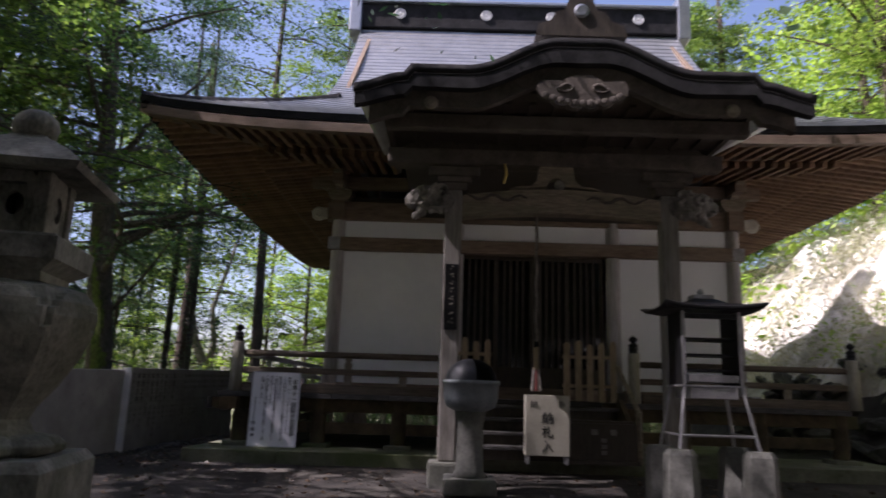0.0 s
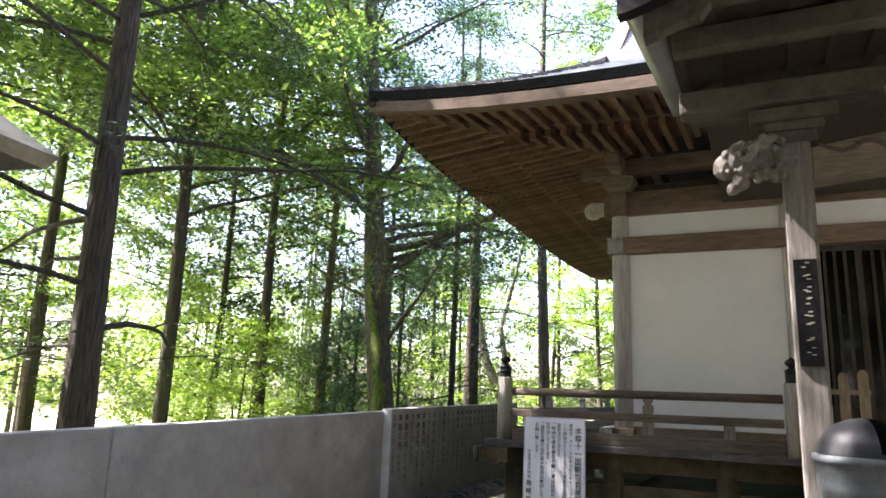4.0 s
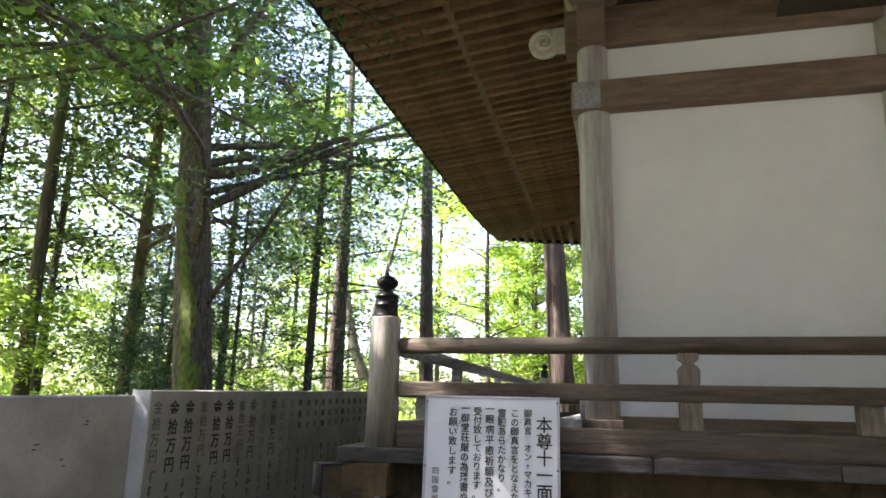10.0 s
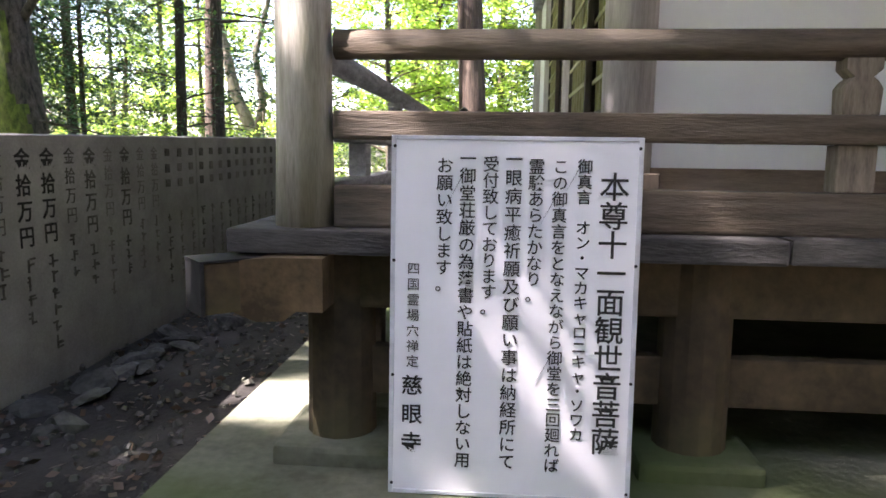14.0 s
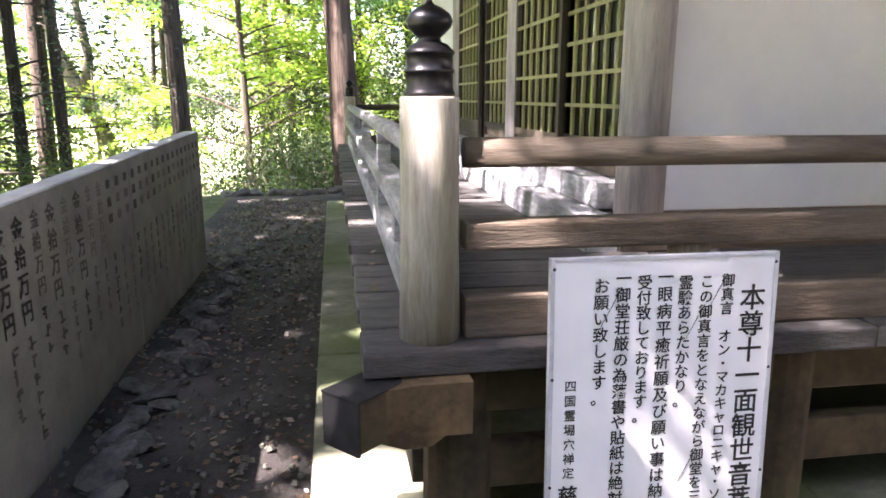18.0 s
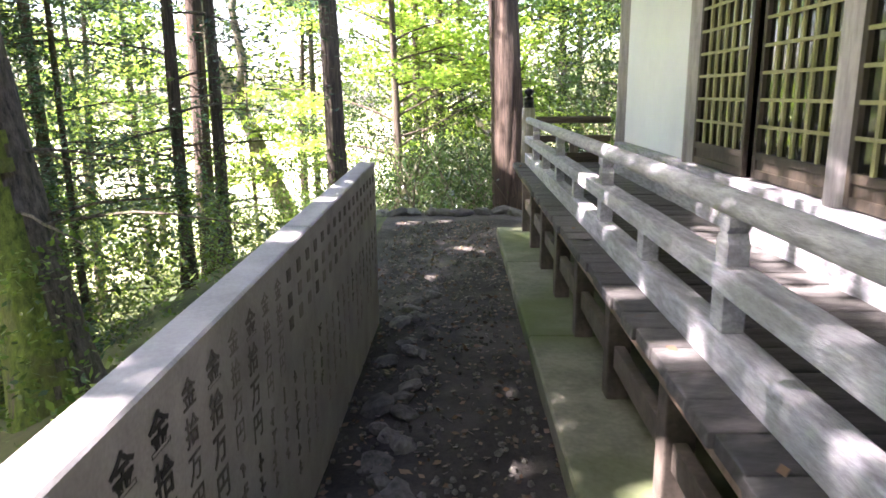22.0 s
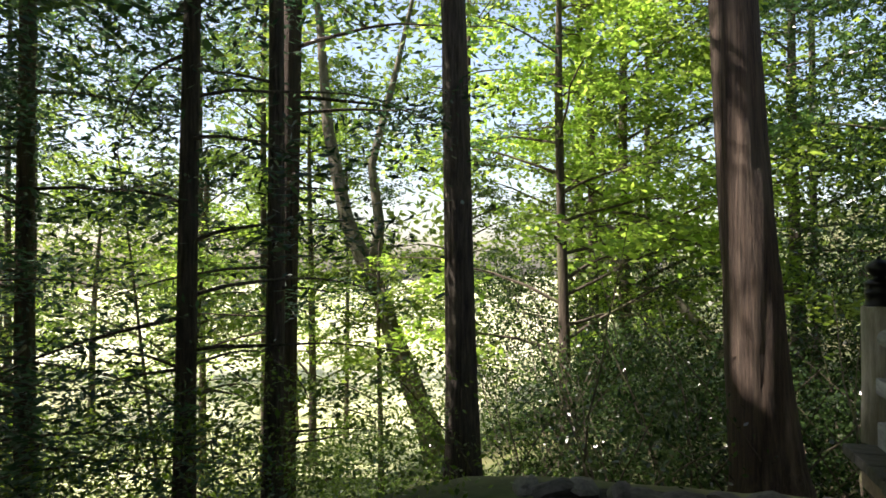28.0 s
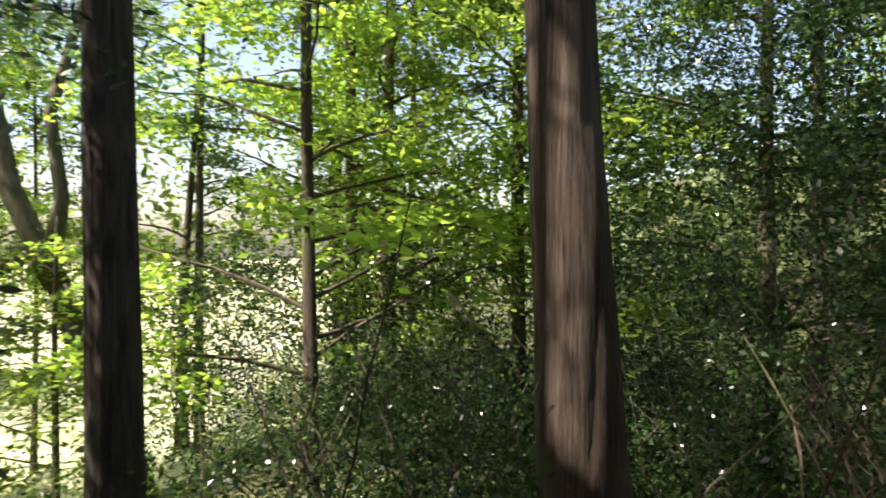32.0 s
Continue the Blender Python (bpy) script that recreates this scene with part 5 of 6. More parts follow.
def lotus(prof, rows, groove, petals):
    """A turned body of eight petals: flat facets with sharp ridges between, and rounded petal tips near the top."""
    bm = bmesh.new()
    seg = 96
    rings = []
    for (r0, z0), (r1, z1) in zip(prof, prof[1:]):
        for i in range(rows):
            f = i / rows
            rings.append((r0 + (r1 - r0) * f, z0 + (z1 - z0) * f))
    rings.append(prof[-1])
    loops = []
    for r, z in rings:
        loop = []
        for k in range(seg):
            a = 2 * math.pi * k / seg
            u = (a * 4 / math.pi) % 1 * 2 - 1
            q = r
            if petals:
                q *= 0.95 / math.cos(u * math.pi / 8)
                w = math.sqrt(max(0.0, 1 - max(0.0, (z - 1.3) / 0.155) ** 2))
                q *= 1 - groove * (abs(u) > w)
            else:
                q *= 1 - groove * abs(u) ** 3
            loop.append(bm.verts.new((math.cos(a) * q, math.sin(a) * q, z)))
        loops.append(loop)
    for a, b in zip(loops, loops[1:]):
        for k in range(seg):
            bm.faces.new((a[k], a[(k + 1) % seg], b[(k + 1) % seg], b[k]))
    bm.faces.new(loops[0][::-1])
    bm.faces.new(loops[-1])
    return bm


def build_lantern():
    s = thing("stone_lantern", "weathered grey stone lantern with a lotus-shaped body", "stone lantern", at=(-0.87, 2.97, 0.0))
    s.rotation_euler = (0, 0, radians(11))
    part("pedestal", square_ring([(0.42, -0.1, 0), (0.42, 0.38, 0), (0.39, 0.42, 0)]), M_LANTERN, s)
    part("base_block", square_ring([(0.33, 0.422, 0), (0.33, 0.76, 0), (0.3, 0.8, 0)]), M_LANTERN, s)
    part("lotus_foot", lotus([(0.262, 0.802), (0.288, 0.815), (0.292, 0.84), (0.26, 0.868), (0.2, 0.88)], 4, 0.2, False), M_LANTERN, s, smooth=True)
    part("lotus_body", lotus([(0.19, 0.87), (0.165, 0.9), (0.145, 0.94), (0.165, 0.985), (0.232, 1.07), (0.297, 1.18), (0.335, 1.27), (0.352, 1.35), (0.348, 1.41), (0.315, 1.465), (0.22, 1.49)], 8, 0.07, True), M_LANTERN, s)
    part("platform", square_ring([(0.17, 1.491, 0), (0.17, 1.53, 0), (0.235, 1.575, 0), (0.238, 1.665, 0), (0.215, 1.68, 0)]), M_LANTERN, s)
    for sx in (-1, 1):   # the fire box, open on its four sides
        for sy in (-1, 1):
            part("corner_pier", box(sx * 0.12 - 0.03, sx * 0.12 + 0.03, sy * 0.12 - 0.03, sy * 0.12 + 0.03, 1.681, 1.955, 0.006), M_LANTERN, s)
    for ang in range(4):
        face = bmesh.new()
        n = 24
        square = ang % 2 == 1

        def ring(hx, hz, x, boxed):
            out = []
            for k in range(n):
                a = 2 * math.pi * (k + 0.5) / n
                c, sn = math.cos(a), math.sin(a)
                q = 1 / max(abs(c), abs(sn)) if boxed else 1.0
                out.append(face.verts.new((x, c * q * hx, 1.82 + sn * q * hz)))
            return out
        loops = [ring(0.0905, 0.136, 0.138, True), ring(0.062 if square else 0.042, 0.085 if square else 0.06, 0.138, square)]
        loops += [ring(0.06 if square else 0.042, 0.082 if square else 0.06, 0.108, square), ring(0.036, 0.05, 0.106, False), ring(0.034, 0.048, 0.085, False)]
        for a, b in zip(loops, loops[1:]):
            for k in range(n):
                face.faces.new((a[k], a[(k + 1) % n], b[(k + 1) % n], b[k]))
        ob = part("window_face", face, M_LANTERN, s)
        ob.rotation_euler = (0, 0, ang * math.pi / 2)
        if not square:   # the disc that leaves a moon-shaped slot
            moon = part("moon_disc", lathe([(0.044, 0), (0.042, 0.02)], 20), M_LANTERN, s)
            moon.matrix_basis = Matrix.Rotation(ang * math.pi / 2, 4, "Z") @ Matrix.Translation((0.112, -0.026, 1.825)) @ Matrix.Rotation(math.pi / 2, 4, "Y")
    part("roof", square_ring([(0.15, 1.956, 0), (0.285, 1.94, 0.0), (0.305, 1.965, 0.004), (0.225, 2.03, 0.006), (0.14, 2.09, 0), (0.08, 2.125, 0), (0.075, 2.135, 0)]), M_LANTERN, s)
    part("jewel", lathe([(0.06, 2.136), (0.085, 2.15), (0.095, 2.19), (0.084, 2.23), (0.048, 2.262), (0.012, 2.275)], 20), M_LANTERN, s, smooth=True)


build_lantern()


# ---- porch ----
PCX, PHW, PFY = 2.2, 2.2, 6.15
M_PORCH_PILLAR = material("grey_porch_pillar", (0.13, 0.12, 0.105), (0.27, 0.255, 0.23), 4, 0.8, 0.3, (8, 8, 0.7), (0.09, 0.08, 0.065), 0.4)


def porch_z(t):
    t = abs(t)
    return 4.17 + 0.31 * (1 - smooth_step(0.1, 0.5, t)) - 0.09 * smooth_step(0.765, 0.775, t) - 0.12 * smooth_step(0.78, 1.0, t)


M_BRASS = material("tarnished_brass", (0.45, 0.32, 0.08), (0.8, 0.62, 0.22), 10, 0.3, 0.1, metal=0.9)


def build_porch():
    p = thing("porch_roof", "dark porch roof with an undulating gable over the steps", "porch", kind="structure")
    n = 64
    rows = []
    for i in range(9):
        y = PFY + 3.1 * i / 8
        rows.append([(PCX + PHW * (-1 + 2 * k / n), y, porch_z(-1 + 2 * k / n) + 0.15 * (y - PFY)) for k in range(n + 1)])
    ob = grid_mesh("porch_roof_sheet", rows, M_ROOF, p)
    ob.data.materials.append(M_ROOF_DARK)
    sol = ob.modifiers.new("thickness", "SOLIDIFY")
    sol.material_offset_rim = 1
    sol.thickness, sol.offset = 0.09, -1

    def board(name, y0, y1, top, depth, reach, mat_):
        bm = bmesh.new()
        prev = None
        for k in range(n + 1):
            t = -reach + 2 * reach * k / n
            x = PCX + PHW * t
            z = porch_z(t) - top
            dz = depth * (1.25 - 0.35 * abs(t))
            ring = [bm.verts.new(q) for q in ((x, y0, z), (x, y1, z), (x, y1, z - dz), (x, y0, z - dz))]
            if prev:
                for j in range(4):
                    bm.faces.new((prev[j], prev[(j + 1) % 4], ring[(j + 1) % 4], ring[j]))
            else:
                bm.faces.new(ring)
            prev = ring
        bm.faces.new(prev[::-1])
        part(name, bm, mat_, p)
    board("barge_board", PFY + 0.02, PFY + 0.12, 0.092, 0.13, 0.99, M_ROOF_DARK)
    board("inner_barge_board", PFY + 0.14, PFY + 0.24, 0.2, 0.17, 0.93, M_PORCH)
    # pendant under the gable
    pts = []
    for k in range(41):
        u = -1 + k / 20
        pts.append((0.44 * u, 4.0 - 0.2 * math.sqrt(max(0, 1 - u * u)) - 0.025 * abs(math.sin(u * 9))))
    pts += [(0.4, 4.07), (0.2, 4.05), (0.1, 4.12), (-0.1, 4.12), (-0.2, 4.05), (-0.4, 4.07)]
    part("gable_pendant", prism([(PCX + c, d) for c, d in pts], "y", PFY + 0.05, PFY + 0.13), M_PORCH, p, "carved wooden pendant")
    for k in range(11):    # scalloped lower edge
        u = -0.85 + 0.17 * k
        part("pendant_petal", lathe([(0.038, 0), (0.032, 0.008), (0.012, 0.014)], 12), M_PORCH, p).matrix_basis = Matrix.Translation((PCX + 0.42 * u, PFY + 0.05, 4.0 - 0.17 * math.sqrt(1 - u * u))) @ FACE_FRONT
    for s in (-1, 1):      # the curled wings of the pendant
        curl = [(PCX + s * (0.12 + 0.09 * (1 - k / 18) * math.cos(k * 0.55) + 0.008 * k), PFY + 0.045, 3.97 + 0.06 * (1 - k / 18) * math.sin(k * 0.55)) for k in range(18)]
        part("pendant_curl", tube(curl, [0.016 * (1 - 0.5 * k / 18) for k in range(18)], 6), M_PORCH, p, smooth=True)
    for c in (-1.45, 1.45):
        part("barge_boss", lathe([(0.07, 0), (0.065, 0.015), (0.03, 0.03)], 16), M_WOOD, p, "pale round boss").matrix_basis = Matrix.Translation((PCX + c, PFY + 0.135, porch_z(c / PHW) - 0.34)) @ FACE_FRONT
    # crest on the gable
    crest = [(-0.45, 4.56), (-0.42, 4.68), (-0.3, 4.72), (-0.24, 4.82), (-0.16, 4.84), (-0.12, 4.95), (-0.04, 4.99), (-0.03, 5.06), (0.03, 5.06), (0.04, 4.99), (0.12, 4.95),
             (0.16, 4.84), (0.24, 4.82), (0.3, 4.72), (0.42, 4.68), (0.45, 4.56)]
    part("crest_tile", prism([(PCX + a, b) for a, b in crest], "y", PFY + 0.1, PFY + 0.3), M_DARK, p)
    part("crest_roundel", lathe([(0.07, 0), (0.075, 0.02), (0.05, 0.03)], 18), M_ROOF, p).matrix_basis = Matrix.Translation((PCX, PFY + 0.1, 4.82)) @ FACE_FRONT
    # pillars and beams
    for x in (1.0, 3.51):
        part("pillar", box(x - 0.1, x + 0.1, 7.8, 8.0, 0.36, 3.42, 0.02), M_PORCH_PILLAR, p)
        part("pillar_stone", box(x - 0.2, x + 0.2, 7.7, 8.1, 0.0, 0.36, 0.03), M_DARK_STONE, p)
        for w, z0, z1 in ((0.15, 3.42, 3.52), (0.2, 3.525, 3.6), (0.3, 3.605, 3.72)):
            part("bracket_block", box(x - w, x + w, 7.82, 7.98, z0, z1, 0.02), M_PORCH, p)
    beam = []
    for k in range(17):
        t = -1 + k / 8
        beam.append((PCX + 0.055 + 1.15 * t, 3.1 + 0.07 * (1 - t * t)))
    for k in range(17):
        t = 1 - k / 8
        beam.append((PCX + 0.055 + 1.15 * t, 3.36 + 0.1 * (1 - t * t)))
    part("rainbow_beam", prism(beam, "y", 7.81, 7.99), M_WOOD, p, "pale carved arched beam")
    for s in (-1, 1):   # carved waves on the beam
        wave = [(PCX + s * (0.35 + 0.7 * k / 10), 7.795, 3.34 + 0.035 * math.sin(k * 1.4)) for k in range(11)]
        part("carved_wave", tube(wave, [0.012 + 0.008 * math.sin(math.pi * k / 10) for k in range(11)], 6), M_PORCH, p)
    arch = [(0.11 * math.cos(math.pi * k / 8), 3.5 + 0.1 * math.sin(math.pi * k / 8)) for k in range(9)]
    strut = [(-0.55, 3.46), (-0.42, 3.5), (-0.3, 3.5), (-0.22, 3.58), (-0.2, 3.74), (0.2, 3.74), (0.22, 3.58), (0.3, 3.5), (0.42, 3.5), (0.55, 3.46)] + arch
    part("frog_leg_strut", prism([(PCX + c, d) for c, d in strut], "y", 7.82, 7.96), M_WOOD, p, "pale carved strut")
    part("strut_flower", lathe([(0.07, 0), (0.06, 0.03), (0.02, 0.04)], 10), M_PORCH_PILLAR, p, "carved flower").matrix_basis = Matrix.Translation((PCX + 0.05, 7.88, 3.53)) @ FACE_FRONT
    part("hanging_ornament", tube([(PCX - 0.62, 7.7, 3.72), (PCX - 0.6, 7.7, 3.6), (PCX - 0.63, 7.7, 3.48)], [0.012, 0.02, 0.012], 8), M_BRASS, p, "gilt hanging ornament")
    part("purlin", box(0.2, 4.15, 7.8, 8.0, 3.745, 3.93, 0.02), M_PORCH, p)
    # near-black boards and rafters stand for the deep shade in the gable hollow
    part("gable_shade_board", prism([(0.35, 3.935), (4.0, 3.935), (3.6, 4.2), (2.9, 4.3), (PCX, 4.55), (1.45, 4.3), (0.75, 4.2)], "y", 7.86, 7.92), M_DARK, p)
    part("porch_shade_ceiling", box(0.35, 4.15, 8.1, WY - 0.12, 3.95, 3.99), M_DARK, p)
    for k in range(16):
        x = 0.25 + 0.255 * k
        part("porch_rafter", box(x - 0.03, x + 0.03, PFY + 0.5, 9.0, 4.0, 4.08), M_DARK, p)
    part("porch_shade_soffit", box(0.2, 4.14, PFY + 0.3, 8.9, 4.03, 4.06), M_DARK, p)
    for y in (7.0, 8.3):
        part("cross_beam", box(0.25, 4.1, y - 0.07, y + 0.07, 3.84, 4.0, 0.015), M_PORCH, p)
    for x in (0.18, 4.16):
        part("eave_batten", tube([(x, PFY + 0.1, 4.0), (x, 8.7, 4.35)], 0.05, 4), M_PORCH, p)
    return p


porch = build_porch()


def lump(name, spots, mat_, parent=None):
    """A carved lump: rounded masses grown together."""
    bm = bmesh.new()
    for x, y, z, r in spots:
        m = bmesh.ops.create_icosphere(bm, subdivisions=2, radius=r)
        for v in m["verts"]:
            k = 1 + 0.2 * noise.noise(v.co * (2.2 / r) + Vector((x * 9, y * 9, z * 9)))
            v.co = v.co * k + Vector((x, y, z))
    return part(name, bm, mat_, parent, smooth=True)


M_CARVING = material("grey_weathered_carving", (0.13, 0.12, 0.105), (0.34, 0.32, 0.29), 9, 0.85, 0.5, (1, 1, 1), (0.07, 0.065, 0.055), 0.5)


def build_lions():
    for x, s in ((1.0, -1), (3.51, 1)):
        spots = [(0, 0, 0, 0.12), (s * 0.14, -0.01, 0.03, 0.12), (s * 0.27, -0.02, 0.03, 0.1), (s * 0.34, -0.03, 0.0, 0.075), (s * 0.25, -0.05, -0.1, 0.055), (s * 0.3, -0.06, -0.14, 0.04),
                 (s * 0.27, -0.09, 0.08, 0.04), (s * 0.33, -0.08, 0.06, 0.03), (s * 0.38, -0.06, 0.01, 0.03)]
        for k in range(44):    # curls of the mane
            a, q = k * 2.4, k / 44
            spots.append((s * (0.0 + 0.26 * q), -0.115 - 0.02 * math.cos(k * 1.3), 0.115 * math.sin(a) * (1 - 0.3 * q) + 0.02, 0.022 + 0.007 * math.cos(k * 1.7)))
        for k in range(5):     # teeth and whiskers along the jaw
            spots.append((s * (0.2 + 0.04 * k), -0.1, -0.045, 0.014))
        for k in range(4):     # claws
            spots.append((s * (0.02 + 0.045 * k), -0.11, -0.1 - 0.012 * (k % 2), 0.024))
        ob = lump("carved_beam_end", spots, M_CARVING)
        fuse = ob.modifiers.new("fuse", "REMESH")
        fuse.mode, fuse.voxel_size = "VOXEL", 0.007
        ob.location = (x + s * 0.08, 7.9, 3.29)
        ob.scale = (1.2, 1.2, 1.35)
        tagged(ob, "carved wooden beast's head on the beam end", "carving", "carved beam ends")


build_lions()

M_BLUE = material("blue_plastic", (0.02, 0.1, 0.3), (0.04, 0.16, 0.42), 8, 0.4, 0.02)
ob = finish("plastic_pipe", tube([(-1.36, 10.75, 0.3), (-1.4, 10.74, 0.62), (-1.42, 10.73, 0.8)], 0.022, 10), M_BLUE, smooth=True)
tagged(ob, "blue plastic pipe standing under the veranda", "pipe")


def build_scrolls():
    """The carved cloud scrolls and bracket arms at the heads of the corner columns."""
    for x, s in ((WX, -1), (WX2, 1)):
        g = thing("corner_bracket", "carved bracket with a pale cloud scroll on the corner column", "bracket", "corner brackets", at=(x, WY, 4.0))
        spiral = [(s * (0.36 + 0.09 * (1 - k / 22) * math.cos(k * 0.6)), -0.025, 0.0 + 0.09 * (1 - k / 22) * math.sin(k * 0.6)) for k in range(22)]
        part("scroll", tube(spiral, [0.028 * (1 - 0.5 * k / 22) for k in range(22)], 8), M_PALE, g, "pale carved scroll", smooth=True)
        disc = lathe([(0.12, 0), (0.125, 0.03), (0.11, 0.04)], 20)
        ob = part("scroll_body", disc, M_PALE, g)
        ob.matrix_basis = Matrix.Translation((s * 0.36, 0.03, 0)) @ FACE_FRONT
        part("neck", box(min(s * 0.1, s * 0.3), max(s * 0.1, s * 0.3), -0.05, 0.05, -0.08, 0.1, 0.02), M_PALE, g)
        part("bearing_block", prism([(-0.14, 0.2), (0.14, 0.2), (0.2, 0.3), (0.2, 0.4), (-0.2, 0.4), (-0.2, 0.3)], "y", -0.18, 0.18), M_WOOD, g)
        arm = [(0.0, 0.405), (s * 0.25, 0.405), (s * 0.42, 0.5), (s * 0.5, 0.62), (s * 0.36, 0.66), (0.0, 0.66)]
        part("bracket_arm", prism(arm, "y", -0.07, 0.07), M_WOOD, g)
        arm2 = [(0.071, 0.41), (-0.25, 0.41), (-0.42, 0.5), (-0.55, 0.62), (-0.36, 0.655), (0.071, 0.655)]
        part("bracket_arm", prism(arm2, "x", -0.065, 0.065), M_WOOD, g)
        part("metal_band", lathe([(0.124, 0), (0.124, 0.16)], 24, (0, 0, -0.62)), M_DARK, g)


M_PALE = material("pale_carved_wood", (0.42, 0.39, 0.33), (0.6, 0.57, 0.5), 6, 0.8, 0.2)
build_scrolls()


# ---- steps and what stands before them ----
def build_steps():
    s = thing("front_steps", "dark wooden steps up to the veranda", "steps", at=(PCX + 0.05, 9.2, PLAT))
    for k in range(4):
        part("tread", box(-1.15, 1.15, 0.24 * k, 0.24 * k + 0.28, 0.17 * k + 0.12, 0.17 * k + 0.17, 0.01), M_BOARD, s)
        part("riser", box(-1.14, 1.14, 0.24 * k + 0.05, 0.24 * k + 0.08, 0.17 * k, 0.17 * k + 0.12), M_DARK, s)
    for x in (-1.21, 1.21):
        part("string_board", prism([(-0.05, 0.0), (0.98, 0.0), (0.98, 0.78), (0.85, 0.8), (-0.05, 0.2)], "x", x - 0.035, x + 0.035), M_MOSSY, s)
        part("hand_rail", tube([(x, -0.1, 0.62), (x, 0.5, 0.95), (x, 1.0, 1.25)], 0.035, 8), M_WOOD, s)
        part("rail_post", tube([(x, -0.05, 0.0), (x, -0.05, 0.68)], 0.04, 8), M_WOOD, s)


build_steps()


def picket(x, h):
    bm = prism([(x - 0.045, 0), (x + 0.045, 0), (x + 0.045, h - 0.04), (x + 0.02, h), (x - 0.02, h), (x - 0.045, h - 0.04)], "y", -0.012, 0.012)
    return bm


def build_pickets():
    for x0, n in ((1.06, 4), (2.74, 5)):
        g = thing("picket_gate", "low pale wooden picket gate at the head of the steps", "gate", "picket gates", at=(x0, 10.32, VZ))
        for k in range(n):
            part("picket", picket(0.17 * k, 0.86 + 0.03 * math.sin(k * 2.1)), M_PALE_WOOD, g)
        for z in (0.2, 0.62):
            part("cross_rail", box(-0.06, 0.17 * (n - 1) + 0.06, 0.0125, 0.035, z, z + 0.05), M_PALE_WOOD, g)


M_PALE_WOOD = material("pale_new_wood", (0.2, 0.155, 0.095), (0.34, 0.27, 0.175), 6, 0.75, 0.2, (5, 5, 1))
build_pickets()


def build_rope():
    r = thing("bell_rope", "dark twisted bell rope hanging over the steps", "bell rope", at=(2.12, 9.0, 0))
    part("cord", tube([(0.006 * math.sin(k * 0.9), 0.006 * math.cos(k * 0.9), 3.7 - 0.062 * k) for k in range(32)], [0.019 + 0.003 * (k % 2) for k in range(32)], 8), M_ROPE, r, smooth=True)
    part("wooden_grip", box(-0.028, 0.028, -0.028, 0.028, 1.42, 1.7, 0.008), M_PALE_WOOD, r)
    for k, c in enumerate((M_ROPE, M_RED, M_ROPE)):
        part("tassel", tube([(-0.03 + 0.03 * k, 0, 1.42), (-0.05 + 0.05 * k, 0, 1.15)], [0.014, 0.022], 6), c, r)


M_ROPE = material("grubby_cotton_rope", (0.07, 0.062, 0.055), (0.24, 0.22, 0.2), 30, 0.9, 0.5, (1, 1, 1))
M_RED = material("faded_red_cloth", (0.1, 0.03, 0.026), (0.2, 0.06, 0.052), 10, 0.85, 0.2)
build_rope()


def build_burner():
    b = thing("incense_burner", "stone incense burner on a round pedestal with a half-open black lid", "incense burner", at=(1.24, 7.46, ground_z(1.2, 7.46)))
    b.scale = (0.95, 0.95, 1.13)
    part("foot", box(-0.28, 0.28, -0.28, 0.28, 0, 0.14, 0.02), M_DARK_STONE, b)
    part("stem", lathe([(0.2, 0.141), (0.15, 0.2), (0.14, 0.6), (0.17, 0.72)], 20), M_DARK_STONE, b, smooth=True)
    part("bowl", lathe([(0.17, 0.721), (0.27, 0.76), (0.3, 0.84), (0.305, 0.96), (0.32, 0.965), (0.32, 1.0), (0.27, 1.0)], 28), M_BLUESTONE, b, smooth=True)
    bm = bmesh.new()
    seg = 16
    for k in range(seg):
        a0, a1 = math.pi * 0.05 + math.pi * 1.5 * k / seg, math.pi * 0.05 + math.pi * 1.5 * (k + 1) / seg
        for j in range(5):
            e0, e1 = math.pi / 2 * j / 5, math.pi / 2 * (j + 1) / 5
            q = [bm.verts.new((0.29 * math.cos(a) * math.cos(e), 0.29 * math.sin(a) * math.cos(e), 1.002 + 0.2 * math.sin(e))) for a, e in ((a0, e0), (a1, e0), (a1, e1), (a0, e1))]
            bm.faces.new(q)
    bmesh.ops.remove_doubles(bm, verts=bm.verts, dist=0.0005)
    part("hood", bm, M_HOOD, b, "blue-grey metal hood", smooth=True)
    part("ash_bed", lathe([(0.268, 0.94), (0.268, 0.97)], 24), M_INK, b)


M_HOOD = material("dark_steel_hood", (0.022, 0.024, 0.027), (0.05, 0.053, 0.058), 8, 0.5, 0.05, metal=0.3)
M_BLUESTONE = material("blue_grey_cast_metal", (0.1, 0.12, 0.13), (0.19, 0.215, 0.225), 6, 0.6, 0.15, metal=0.2)
build_burner()


def build_slip_box():
    s = thing("votive_slip_box", "pale box for votive slips with black lettering on short legs", "donation box", at=(2.24, 8.8, PLAT))
    part("body", box(-0.27, 0.27, 0, 0.22, 0.1, 0.83, 0.006), M_CREAM, s)
    part("top_slot", box(-0.2, 0.2, 0.09, 0.13, 0.83, 0.834), M_INK, s)
    for x in (-0.24, 0.24):
        for y in (0.02, 0.2):
            part("leg", box(x - 0.015, x + 0.015, y - 0.015, y + 0.015, 0, 0.1), M_STEEL, s)
    lettering("lettering", "納札入", 0.15, 0.17, (0.0, -0.004, 0.5), FACE_FRONT, M_INK, s, bold=0.002)
    lettering("lettering", "奉", 0.1, 0.1, (0.17, -0.004, 0.68), FACE_FRONT, M_INK, s)
    lettering("lettering", "納", 0.1, 0.1, (-0.17, -0.004, 0.68), FACE_FRONT, M_INK, s)


